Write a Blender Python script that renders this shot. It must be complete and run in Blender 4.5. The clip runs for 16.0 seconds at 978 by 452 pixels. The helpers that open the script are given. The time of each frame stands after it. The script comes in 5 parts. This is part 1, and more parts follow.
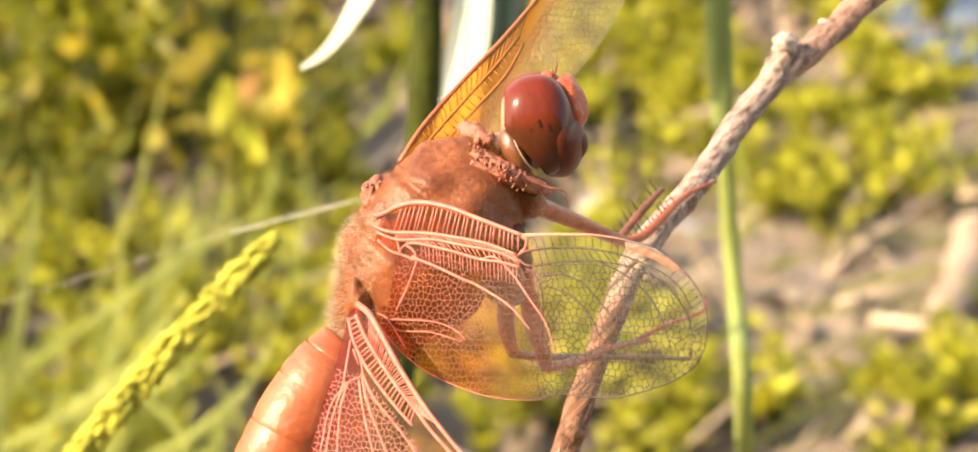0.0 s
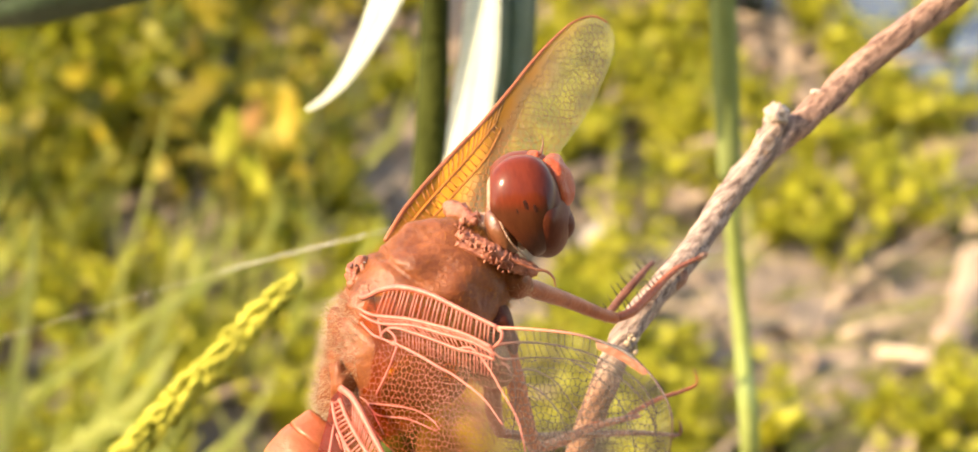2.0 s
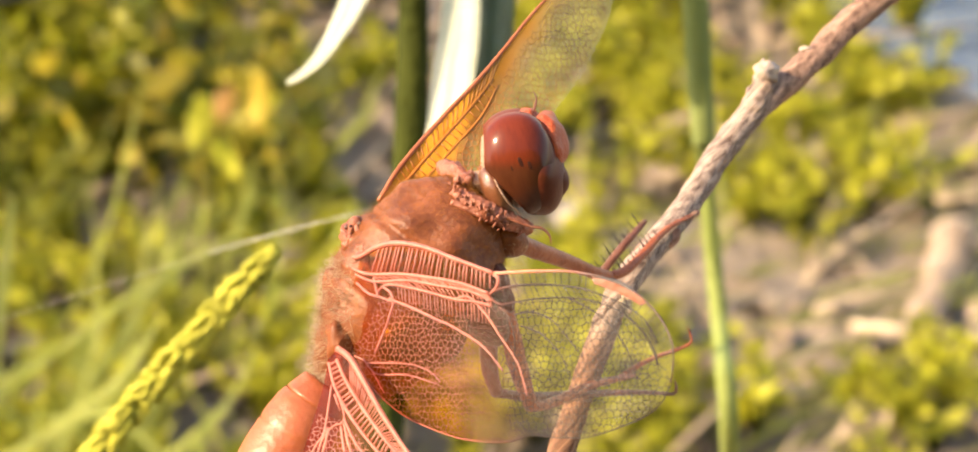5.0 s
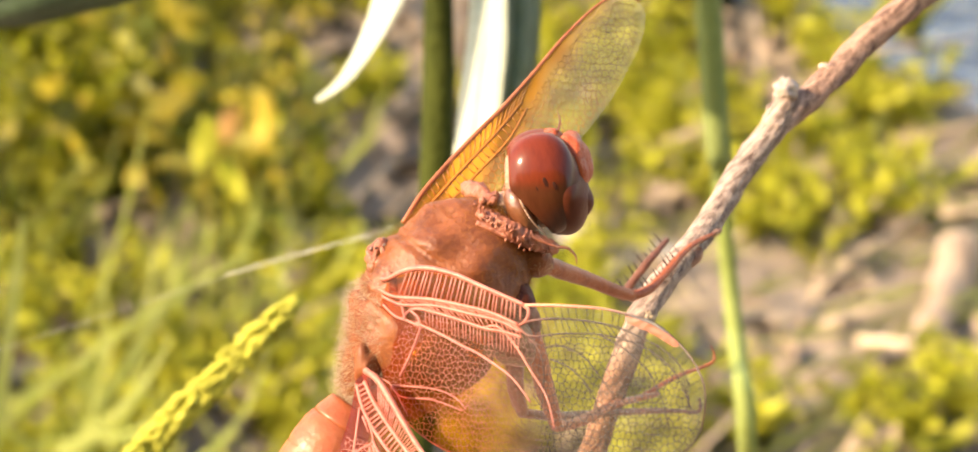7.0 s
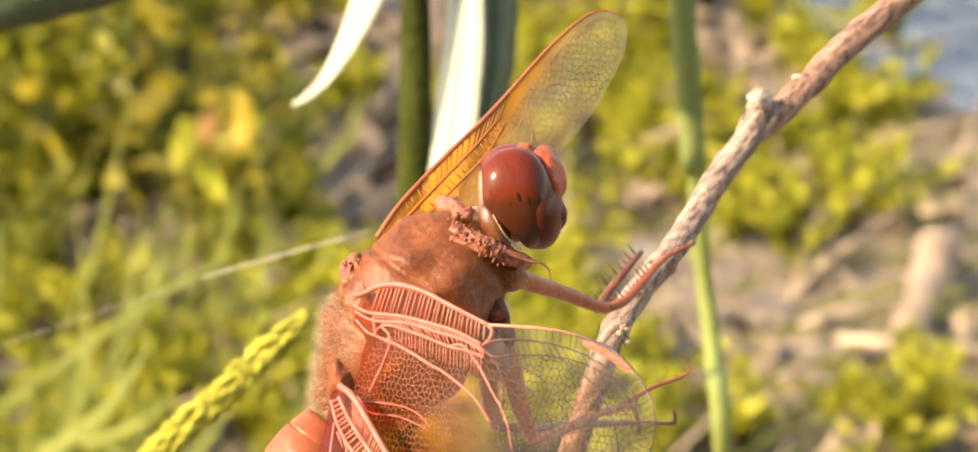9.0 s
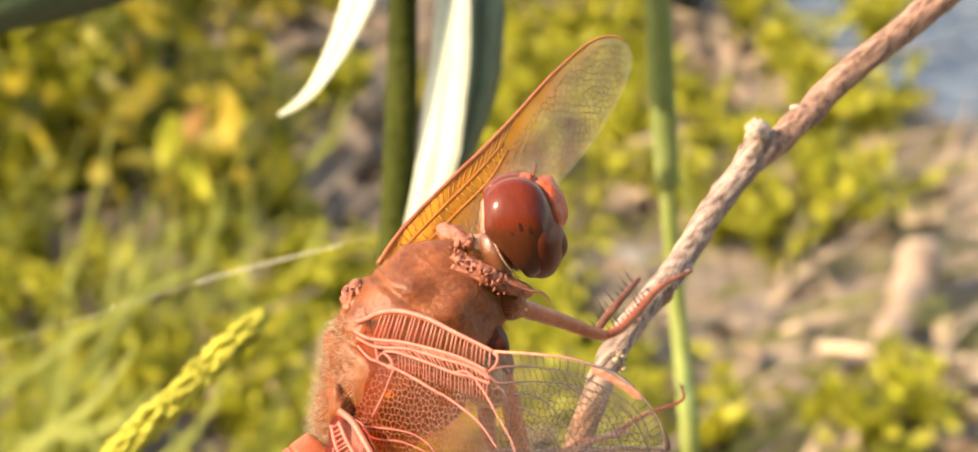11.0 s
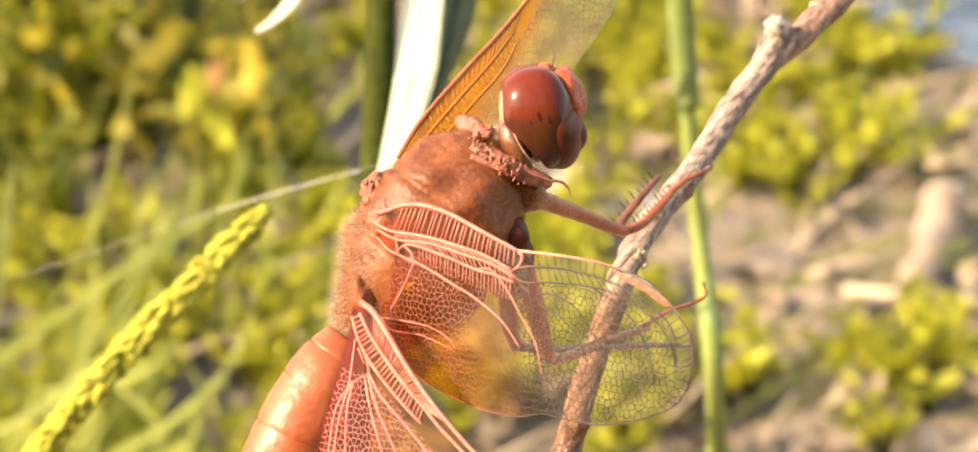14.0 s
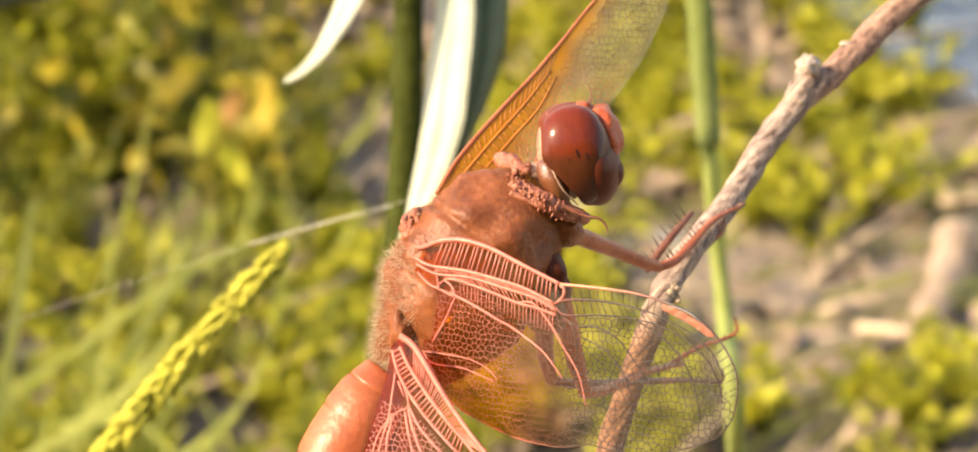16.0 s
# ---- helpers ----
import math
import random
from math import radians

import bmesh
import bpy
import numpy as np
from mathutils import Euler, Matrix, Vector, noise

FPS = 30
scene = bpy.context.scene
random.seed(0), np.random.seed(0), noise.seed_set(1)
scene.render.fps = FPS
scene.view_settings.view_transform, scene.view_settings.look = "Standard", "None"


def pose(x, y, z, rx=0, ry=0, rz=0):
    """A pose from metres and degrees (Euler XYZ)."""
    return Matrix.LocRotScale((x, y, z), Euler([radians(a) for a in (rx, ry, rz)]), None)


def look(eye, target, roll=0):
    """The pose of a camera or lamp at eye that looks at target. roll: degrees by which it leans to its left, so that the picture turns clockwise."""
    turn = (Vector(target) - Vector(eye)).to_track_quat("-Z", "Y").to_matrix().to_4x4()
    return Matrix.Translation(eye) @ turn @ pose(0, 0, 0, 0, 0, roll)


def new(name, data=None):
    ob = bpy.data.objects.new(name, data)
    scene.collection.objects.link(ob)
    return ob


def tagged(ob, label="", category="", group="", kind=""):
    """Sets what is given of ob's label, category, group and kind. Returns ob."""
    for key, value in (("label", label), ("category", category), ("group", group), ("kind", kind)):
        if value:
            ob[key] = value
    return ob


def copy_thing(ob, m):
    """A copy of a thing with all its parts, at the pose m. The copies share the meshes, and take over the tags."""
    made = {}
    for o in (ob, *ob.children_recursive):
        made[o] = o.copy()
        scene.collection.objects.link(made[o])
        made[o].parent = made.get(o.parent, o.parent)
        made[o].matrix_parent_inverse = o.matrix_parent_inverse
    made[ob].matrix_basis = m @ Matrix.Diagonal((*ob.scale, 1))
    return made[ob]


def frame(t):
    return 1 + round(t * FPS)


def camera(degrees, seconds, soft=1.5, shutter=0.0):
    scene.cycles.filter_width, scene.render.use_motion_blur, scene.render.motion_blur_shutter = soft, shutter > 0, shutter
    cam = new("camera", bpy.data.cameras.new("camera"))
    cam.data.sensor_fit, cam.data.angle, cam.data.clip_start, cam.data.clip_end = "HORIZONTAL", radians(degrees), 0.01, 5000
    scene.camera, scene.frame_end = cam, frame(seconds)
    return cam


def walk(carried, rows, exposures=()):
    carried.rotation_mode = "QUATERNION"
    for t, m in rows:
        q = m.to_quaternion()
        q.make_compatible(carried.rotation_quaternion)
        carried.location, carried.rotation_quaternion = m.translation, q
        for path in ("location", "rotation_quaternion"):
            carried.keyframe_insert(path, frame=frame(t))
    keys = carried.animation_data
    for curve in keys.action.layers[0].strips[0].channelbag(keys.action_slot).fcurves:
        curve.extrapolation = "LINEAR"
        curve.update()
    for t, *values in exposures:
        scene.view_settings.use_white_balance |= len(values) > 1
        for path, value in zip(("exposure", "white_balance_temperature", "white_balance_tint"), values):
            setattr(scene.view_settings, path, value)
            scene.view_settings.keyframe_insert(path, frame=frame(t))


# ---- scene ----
cam = camera(22.18, 16.0, soft=1.7)
cam.data.dof.use_dof = True
cam.data.dof.focus_distance = 0.1685
cam.data.dof.aperture_fstop = 62.0
walk(cam, [
    (0, pose(0.00000, -0.00000, 0.50000, 60.000, 0.000, -0.000)),
    (0.5, pose(0.00117, 0.00122, 0.50103, 60.223, 0.041, -0.087)),
    (1, pose(0.00167, 0.00106, 0.50031, 60.307, 0.362, 0.130)),
    (1.5, pose(0.00266, 0.00282, 0.50250, 60.396, 0.159, 0.135)),
    (2, pose(0.00149, 0.00362, 0.50265, 60.466, 0.083, 0.158)),
    (2.5, pose(-0.00059, 0.00405, 0.50330, 60.014, 0.082, -0.192)),
    (3, pose(0.00001, 0.00236, 0.50195, 59.989, -0.052, -0.355)),
    (3.5, pose(0.00184, 0.00170, 0.50085, 59.919, 0.199, -0.588)),
    (3.7, pose(-0.00039, 0.00189, 0.50070, 60.126, 0.175, -0.676)),
    (5.8, pose(0.00010, 0.00357, 0.50076, 60.149, 0.667, -0.987)),
    (6, pose(0.00154, 0.00309, 0.50151, 60.191, 0.457, -0.972)),
    (6.5, pose(0.00114, 0.00239, 0.50047, 60.347, 1.168, -1.539)),
    (7, pose(-0.00190, 0.00313, 0.50105, 60.545, 1.060, -1.201)),
    (7.5, pose(-0.00091, 0.00410, 0.50084, 60.649, 0.992, -1.354)),
    (8, pose(0.00118, 0.00265, 0.50269, 60.564, 1.061, -1.401)),
    (8.5, pose(0.00076, 0.00172, 0.50202, 60.486, 1.503, -1.547)),
    (9, pose(-0.00138, 0.00343, 0.50223, 60.467, 1.051, -1.697)),
    (9.2, pose(-0.00064, 0.00367, 0.50354, 60.727, 0.605, -1.595)),
    (11.3, pose(-0.00404, 0.00308, 0.50524, 60.351, -0.185, -1.548)),
    (11.5, pose(-0.00552, 0.00290, 0.50579, 60.401, -0.273, -1.543)),
    (12, pose(-0.00499, 0.00255, 0.50885, 59.988, -0.390, -1.627)),
    (12.5, pose(-0.00249, 0.00203, 0.50871, 58.853, -0.626, -1.578)),
    (13, pose(-0.00172, 0.00221, 0.50566, 58.654, -0.188, -1.616)),
    (13.5, pose(-0.00008, 0.00158, 0.50323, 59.065, 0.642, -1.662)),
    (14, pose(-0.00256, 0.00123, 0.50063, 59.472, 0.862, -1.478)),
    (14.5, pose(-0.00409, 0.00189, 0.50180, 59.755, 0.800, -1.309)),
    (15, pose(-0.00325, 0.00031, 0.50074, 59.955, 1.049, -1.325)),
    (15.5, pose(-0.00461, 0.00032, 0.50154, 60.198, 0.826, -1.213)),
    (16, pose(-0.00466, -0.00065, 0.50178, 60.292, 0.702, -1.177)),
], exposures=[(0, 2.14, 8900, 15), (1, 2.11, 8900, 15), (2, 2.06, 8900, 15), (3, 1.92, 8900, 15), (3.5, 1.96, 8900, 15), (6, 1.94, 8900, 15), (7, 2.11, 8900, 15), (8, 1.88, 8900, 15), (9, 1.96, 8900, 15), (11.5, 1.90, 8900, 15), (12.5, 1.96, 8900, 15), (13.2, 2.11, 8900, 15), (14.5, 2.15, 8900, 15), (15.2, 2.06, 8900, 15), (16, 1.90, 8900, 15)])

# ---- world, sun, exposure ----
SUN = Vector((-0.75, -0.21, 0.64)).normalized()
world = bpy.data.worlds.new("sky")
scene.world = world
world.use_nodes = True
sky = world.node_tree.nodes.new("ShaderNodeTexSky")
sky.sky_type = "NISHITA"
sky.sun_disc = False
sky.sun_elevation = math.asin(SUN.z)
sky.sun_rotation = math.atan2(SUN.x, SUN.y)
backdrop = world.node_tree.nodes["Background"]
backdrop.inputs["Strength"].default_value = 0.15
world.node_tree.links.new(sky.outputs["Color"], backdrop.inputs["Color"])
lamp = bpy.data.lights.new("sun", "SUN")
lamp.energy, lamp.angle, lamp.color = 2.8, radians(0.53), (1.0, 0.90, 0.74)
new("sun", lamp).matrix_world = look(SUN * 5, (0, 0, 0))


# ---- materials ----
def material(name, base, alt, scale, rough=0.5, bump=0.2, coat=0.0, metal=0.0, thin=0.0, fine=6.0, sheen=0.0, spread=(0.35, 0.65), vary=0.0, sub=0.0, stretch=None, spec=0.5):
    """Two colours mixed by coarse and fine noise, a bump of the fine grain; thin: the share of light that shines through."""
    m = bpy.data.materials.new(name)
    m.use_nodes = True
    nt = m.node_tree
    n, l = nt.nodes, nt.links.new
    p = n["Principled BSDF"]
    co = n.new("ShaderNodeTexCoord")
    big, small = n.new("ShaderNodeTexNoise"), n.new("ShaderNodeTexNoise")
    big.inputs["Scale"].default_value, small.inputs["Scale"].default_value = scale, scale * fine
    big.inputs["Detail"].default_value = small.inputs["Detail"].default_value = 4
    place = co.outputs["Object"]
    if stretch:
        grain = n.new("ShaderNodeMapping")
        grain.vector_type = "TEXTURE"
        grain.inputs["Rotation"].default_value = [radians(a) for a in stretch[0]]
        grain.inputs["Scale"].default_value = stretch[1]
        l(place, grain.inputs["Vector"])
        place = grain.outputs["Vector"]
    for t in (big, small):
        l(place, t.inputs["Vector"])
    add = n.new("ShaderNodeMath")
    add.operation = "MULTIPLY_ADD"
    add.inputs[1].default_value = 0.4
    l(small.outputs["Fac"], add.inputs[0])
    half = n.new("ShaderNodeMath")
    half.operation = "MULTIPLY"
    half.inputs[1].default_value = 0.6
    l(big.outputs["Fac"], half.inputs[0])
    l(half.outputs[0], add.inputs[2])
    ramp = n.new("ShaderNodeValToRGB")
    ramp.color_ramp.elements[0].position, ramp.color_ramp.elements[1].position = spread
    ramp.color_ramp.elements[0].color, ramp.color_ramp.elements[1].color = (*base, 1), (*alt, 1)
    l(add.outputs[0], ramp.inputs["Fac"])
    colour = ramp.outputs["Color"]
    if vary:
        geo, hsv = n.new("ShaderNodeNewGeometry"), n.new("ShaderNodeHueSaturation")
        span = n.new("ShaderNodeMapRange")
        span.inputs["To Min"].default_value, span.inputs["To Max"].default_value = 1 - vary, 1 + vary
        l(geo.outputs["Random Per Island"], span.inputs["Value"])
        l(span.outputs["Result"], hsv.inputs["Value"])
        l(colour, hsv.inputs["Color"])
        colour = hsv.outputs["Color"]
    l(colour, p.inputs["Base Color"])
    p.inputs["Roughness"].default_value, p.inputs["Metallic"].default_value = rough, metal
    p.inputs["Coat Weight"].default_value = coat
    p.inputs["Specular IOR Level"].default_value = spec
    p.inputs["Coat Roughness"].default_value = 0.08
    p.inputs["Sheen Weight"].default_value = sheen
    if sub:
        p.inputs["Subsurface Weight"].default_value = sub
        p.inputs["Subsurface Radius"].default_value = (0.002, 0.0008, 0.0004)
        p.inputs["Subsurface Scale"].default_value = 0.5
    bm_ = n.new("ShaderNodeBump")
    bm_.inputs["Strength"].default_value = bump
    bm_.inputs["Distance"].default_value = 0.4 / scale
    l(small.outputs["Fac"], bm_.inputs["Height"])
    l(bm_.outputs["Normal"], p.inputs["Normal"])
    if thin:
        tr, mix = n.new("ShaderNodeBsdfTranslucent"), n.new("ShaderNodeMixShader")
        l(colour, tr.inputs["Color"])
        mix.inputs["Fac"].default_value = thin
        l(p.outputs[0], mix.inputs[1])
        l(tr.outputs[0], mix.inputs[2])
        l(mix.outputs[0], n["Material Output"].inputs["Surface"])
    return m


def along(m, axis, low, high, first, last):
    """Turns the material's first colour into another along an axis of the object, from low to high metres."""
    n, l = m.node_tree.nodes, m.node_tree.links.new
    p = n["Principled BSDF"]
    was = p.inputs["Base Color"].links[0].from_socket
    co, sep, span, mix = (n.new("ShaderNode" + k) for k in ("TexCoord", "SeparateXYZ", "MapRange", "Mix"))
    mix.data_type = "RGBA"
    l(co.outputs["Object"], sep.inputs[0])
    l(sep.outputs[axis], span.inputs["Value"])
    span.inputs["From Min"].default_value, span.inputs["From Max"].default_value = low, high
    span.interpolation_type = "SMOOTHSTEP"
    l(span.outputs["Result"], mix.inputs["Factor"])
    mix.inputs["A"].default_value, mix.inputs["B"].default_value = (*first, 1), (*last, 1)
    mul = n.new("ShaderNodeMix")
    mul.data_type, mul.blend_type = "RGBA", "MULTIPLY"
    mul.inputs["Factor"].default_value = 1.0
    l(was, mul.inputs["A"])
    l(mix.outputs["Result"], mul.inputs["B"])
    l(mul.outputs["Result"], p.inputs["Base Color"])
    return m


def membrane(name, amber, clear, low, high, axis=0, body=0.35):
    """A clear wing skin, amber from the root: it tints what lies behind, shines a little and scatters a little."""
    m = bpy.data.materials.new(name)
    m.use_nodes = True
    n, l = m.node_tree.nodes, m.node_tree.links.new
    co, sep, span, noise_, add, mix = (n.new("ShaderNode" + k) for k in ("TexCoord", "SeparateXYZ", "MapRange", "TexNoise", "Math", "Mix"))
    mix.data_type = "RGBA"
    if isinstance(axis, tuple):
        dot = n.new("ShaderNodeVectorMath")
        dot.operation = "DOT_PRODUCT"
        dot.inputs[1].default_value = axis
        l(co.outputs["Object"], dot.inputs[0])
        way = dot.outputs["Value"]
    else:
        l(co.outputs["Object"], sep.inputs[0])
        way = sep.outputs[axis]
    noise_.inputs["Scale"].default_value = 300
    l(co.outputs["Object"], noise_.inputs["Vector"])
    add.operation = "MULTIPLY_ADD"
    add.inputs[1].default_value = (high - low) * 0.5
    l(noise_.outputs["Fac"], add.inputs[0])
    l(way, add.inputs[2])
    l(add.outputs[0], span.inputs["Value"])
    span.inputs["From Min"].default_value, span.inputs["From Max"].default_value = low + (high - low) * 0.25, high + (high - low) * 0.25
    span.interpolation_type = "SMOOTHSTEP"
    l(span.outputs["Result"], mix.inputs["Factor"])
    mix.inputs["A"].default_value, mix.inputs["B"].default_value = (*amber, 1), (*clear, 1)
    clearness, diffuse, through_, gloss = (n.new("ShaderNodeBsdf" + k) for k in ("Transparent", "Diffuse", "Translucent", "Glossy"))
    for s in (clearness, diffuse, through_):
        l(mix.outputs["Result"], s.inputs["Color"])
    gloss.inputs["Roughness"].default_value = 0.25
    both, skin, shine = (n.new("ShaderNodeMixShader") for _ in range(3))
    l(diffuse.outputs[0], both.inputs[1])
    l(through_.outputs[0], both.inputs[2])
    share = n.new("ShaderNodeMapRange")
    l(span.outputs["Result"], share.inputs["Value"])
    share.inputs["To Min"].default_value, share.inputs["To Max"].default_value = body, body * 0.35
    l(share.outputs["Result"], skin.inputs["Fac"])
    l(clearness.outputs[0], skin.inputs[1])
    l(both.outputs[0], skin.inputs[2])
    shine.inputs["Fac"].default_value = 0.015
    l(skin.outputs[0], shine.inputs[1])
    l(gloss.outputs[0], shine.inputs[2])
    l(shine.outputs[0], n["Material Output"].inputs["Surface"])
    return m


M_THORAX = material("thorax_hide", (0.080, 0.017, 0.006), (0.275, 0.084, 0.029), 380, 0.46, 0.15, fine=7.0, sub=0.06, spec=0.3, spread=(0.26, 0.70))
M_PALE = material("pale_hide", (0.24, 0.115, 0.07), (0.46, 0.30, 0.22), 900, 0.5, 0.5)
M_COLLAR = material("collar_hide", (0.16, 0.038, 0.019), (0.42, 0.15, 0.09), 1300, 0.45, 0.4)
M_HAIR = material("hair", (0.30, 0.11, 0.025), (0.42, 0.19, 0.055), 300, 0.7, 0.0, thin=0.4, spec=0.15)
M_FUZZ = material("pale_fuzz", (0.55, 0.42, 0.28), (0.68, 0.56, 0.42), 300, 0.6, 0.0, thin=0.4)
M_ABDOMEN = material("abdomen_hide", (0.27, 0.052, 0.014), (0.40, 0.108, 0.040), 330, 0.48, 0.12, coat=0.14, sub=0.10, spread=(0.3, 0.7))
M_ABDOMEN.node_tree.nodes["Principled BSDF"].inputs["Coat Roughness"].default_value = 0.3
M_FLECK = material("pseudopupil_spot", (0.022, 0.006, 0.003), (0.035, 0.009, 0.005), 500, 0.6, 0.0, spec=0.1)
M_EYE = along(material("compound_eye", (0.66, 0.60, 0.58), (1.0, 1.0, 1.0), 420, 0.42, 0.01, coat=0.42, spec=0.05, stretch=((0, 0, 12), (0.6, 2.2, 1)), spread=(0.3, 0.55)), 1, -0.0004, 0.0007, (0.066, 0.018, 0.008), (0.130, 0.020, 0.008))
along(M_EYE, 0, 0.0002, 0.0020, (1, 1, 1), (0.55, 0.58, 0.66))
M_EYE.node_tree.nodes["Principled BSDF"].inputs["Coat Roughness"].default_value = 0.15
M_EYE.node_tree.nodes["Principled BSDF"].inputs["Coat IOR"].default_value = 1.42
M_TEMPLE = material("temple_hide", (0.10, 0.030, 0.012), (0.20, 0.070, 0.030), 500, 0.4, 0.1, coat=0.3)
M_FRONS = material("face_hide", (0.25, 0.034, 0.012), (0.39, 0.078, 0.028), 700, 0.4, 0.45, coat=0.18, spec=0.2)
# red-brown, darkened further for shade beside the eye; also on leg roots
M_LIP = material("lip_hide", (0.050, 0.012, 0.006), (0.085, 0.021, 0.011), 500, 0.5, 0.15, coat=0.05, spec=0.08)
M_CHEEK = material("cheek_hide", (0.062, 0.014, 0.007), (0.090, 0.022, 0.010), 400, 0.4, 0.05, coat=0.10, spec=0.08)
M_VEIN = material("pink_vein", (0.34, 0.080, 0.056), (0.47, 0.155, 0.115), 900, 0.45, 0.1)
M_NET = along(material("net_vein", (0.30, 0.095, 0.050), (0.40, 0.155, 0.085), 600, 0.5, 0.1), 0, 0.0065, 0.0125, (1.05, 0.72, 0.78), (0.06, 0.055, 0.04))
M_NET_BACK = along(material("far_net_vein", (0.34, 0.13, 0.022), (0.44, 0.20, 0.045), 600, 0.5, 0.1), 1, 0.006, 0.014, (0.95, 0.7, 0.4), (0.26, 0.30, 0.18))
M_FAR_EDGE = material("far_front_vein", (0.26, 0.065, 0.020), (0.38, 0.11, 0.045), 600, 0.5, 0.1)
M_RIM = along(material("rim_vein", (0.52, 0.13, 0.08), (0.60, 0.22, 0.14), 600, 0.4, 0.1), 0, 0.012, 0.0175, (1, 1, 1), (0.10, 0.12, 0.13))
M_STIGMA = material("stigma", (0.16, 0.042, 0.018), (0.25, 0.078, 0.034), 500, 0.45, 0.2)
M_SKIN = membrane("amber_membrane", (0.82, 0.40, 0.085), (0.97, 0.95, 0.88), 0.006, 0.0145, 0, 0.035)
M_SKIN_HIND = membrane("hind_membrane", (0.66, 0.14, 0.085), (0.82, 0.46, 0.15), -0.0014, 0.0032, 0, 0.10)
M_SKIN_FAR = membrane("far_membrane", (0.84, 0.36, 0.055), (0.90, 0.88, 0.70), 0.0040, 0.0078, (1.0, -0.55, 0.0), 0.36)
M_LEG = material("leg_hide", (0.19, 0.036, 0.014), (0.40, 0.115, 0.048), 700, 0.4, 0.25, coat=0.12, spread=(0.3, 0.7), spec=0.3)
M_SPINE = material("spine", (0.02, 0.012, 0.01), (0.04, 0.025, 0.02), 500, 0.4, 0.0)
# darker leg hide for feet and antennae; also paints the hind leg's shade
M_LEG_DARK = material("dark_leg_hide_and_shade", (0.10, 0.035, 0.02), (0.22, 0.08, 0.045), 500, 0.4, 0.2)
# bark colour turns darker and redder towards the lower end
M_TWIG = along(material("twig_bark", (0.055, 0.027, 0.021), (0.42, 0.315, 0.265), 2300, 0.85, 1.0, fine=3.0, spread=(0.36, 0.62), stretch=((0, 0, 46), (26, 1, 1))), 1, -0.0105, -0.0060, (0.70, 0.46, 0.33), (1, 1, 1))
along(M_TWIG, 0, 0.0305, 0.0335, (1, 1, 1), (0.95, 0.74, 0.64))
M_FLAKE = material("bark_flake", (0.26, 0.18, 0.145), (0.52, 0.42, 0.36), 1500, 0.85, 0.6)
M_RIDGE = material("bark_ridge", (0.20, 0.085, 0.055), (0.44, 0.25, 0.18), 700, 0.8, 0.8)
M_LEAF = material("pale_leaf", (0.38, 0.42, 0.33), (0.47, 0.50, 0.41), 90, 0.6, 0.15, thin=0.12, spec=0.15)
# darker copy of the leaf green; the leaves' shade is in this colour
M_LEAF_SHADE = material("leaf_shade_tint", (0.030, 0.055, 0.030), (0.05, 0.085, 0.04), 90, 0.5, 0.15, thin=0.05)
# darker green that holds the shade on the stem's upper part
M_STEM_SHADE = material("shade_sleeve", (0.14, 0.18, 0.055), (0.19, 0.23, 0.085), 60, 0.6, 0.1, thin=0.08, spec=0.12)
M_STEM_DARK = material("dark_stem", (0.020, 0.027, 0.004), (0.045, 0.055, 0.010), 120, 0.8, 0.3, spec=0.1)
M_SPIKE = material("seed_spike", (0.28, 0.28, 0.035), (0.46, 0.43, 0.075), 500, 0.7, 0.4, thin=0.15, vary=0.18, spec=0.15)
M_REED = material("green_blade", (0.175, 0.22, 0.058), (0.245, 0.29, 0.095), 60, 0.6, 0.1, thin=0.12, spec=0.12)
M_GRASS = material("grass", (0.255, 0.30, 0.060), (0.395, 0.41, 0.118), 50, 0.6, 0.1, thin=0.4, vary=0.35)
M_WEED = material("weed_leaf", (0.35, 0.355, 0.030), (0.51, 0.48, 0.070), 60, 0.55, 0.15, thin=0.45, vary=0.3, spec=0.25)
M_YELLOW = material("yellowed_leaf", (0.24, 0.22, 0.020), (0.41, 0.31, 0.042), 60, 0.5, 0.15, thin=0.35, vary=0.45)
M_AMBER_LEAF = material("amber_leaf", (0.50, 0.36, 0.035), (0.62, 0.46, 0.09), 90, 0.5, 0.15, thin=0.3)
M_RUST_LEAF = material("rust_leaf", (0.34, 0.17, 0.04), (0.46, 0.25, 0.08), 90, 0.6, 0.15, thin=0.25)
M_BUSH = material("bush_leaf", (0.15, 0.165, 0.014), (0.33, 0.315, 0.026), 50, 0.5, 0.15, thin=0.4, vary=0.55)
M_STRAW = material("straw", (0.34, 0.265, 0.19), (0.50, 0.405, 0.30), 60, 0.8, 0.3, vary=0.3, spec=0.1)
M_DRY = material("dry_leaf", (0.155, 0.110, 0.082), (0.33, 0.252, 0.190), 60, 0.8, 0.4, vary=0.4)
M_STONE = material("stone", (0.26, 0.235, 0.205), (0.38, 0.35, 0.31), 80, 0.8, 0.4)
M_GROUND = material("soil", (0.135, 0.104, 0.079), (0.272, 0.213, 0.162), 20, 0.95, 0.5, fine=5.0, spread=(0.30, 0.70))
M_WATER = material("pond_water", (0.040, 0.060, 0.095), (0.055, 0.080, 0.12), 12, 0.12, 0.25)
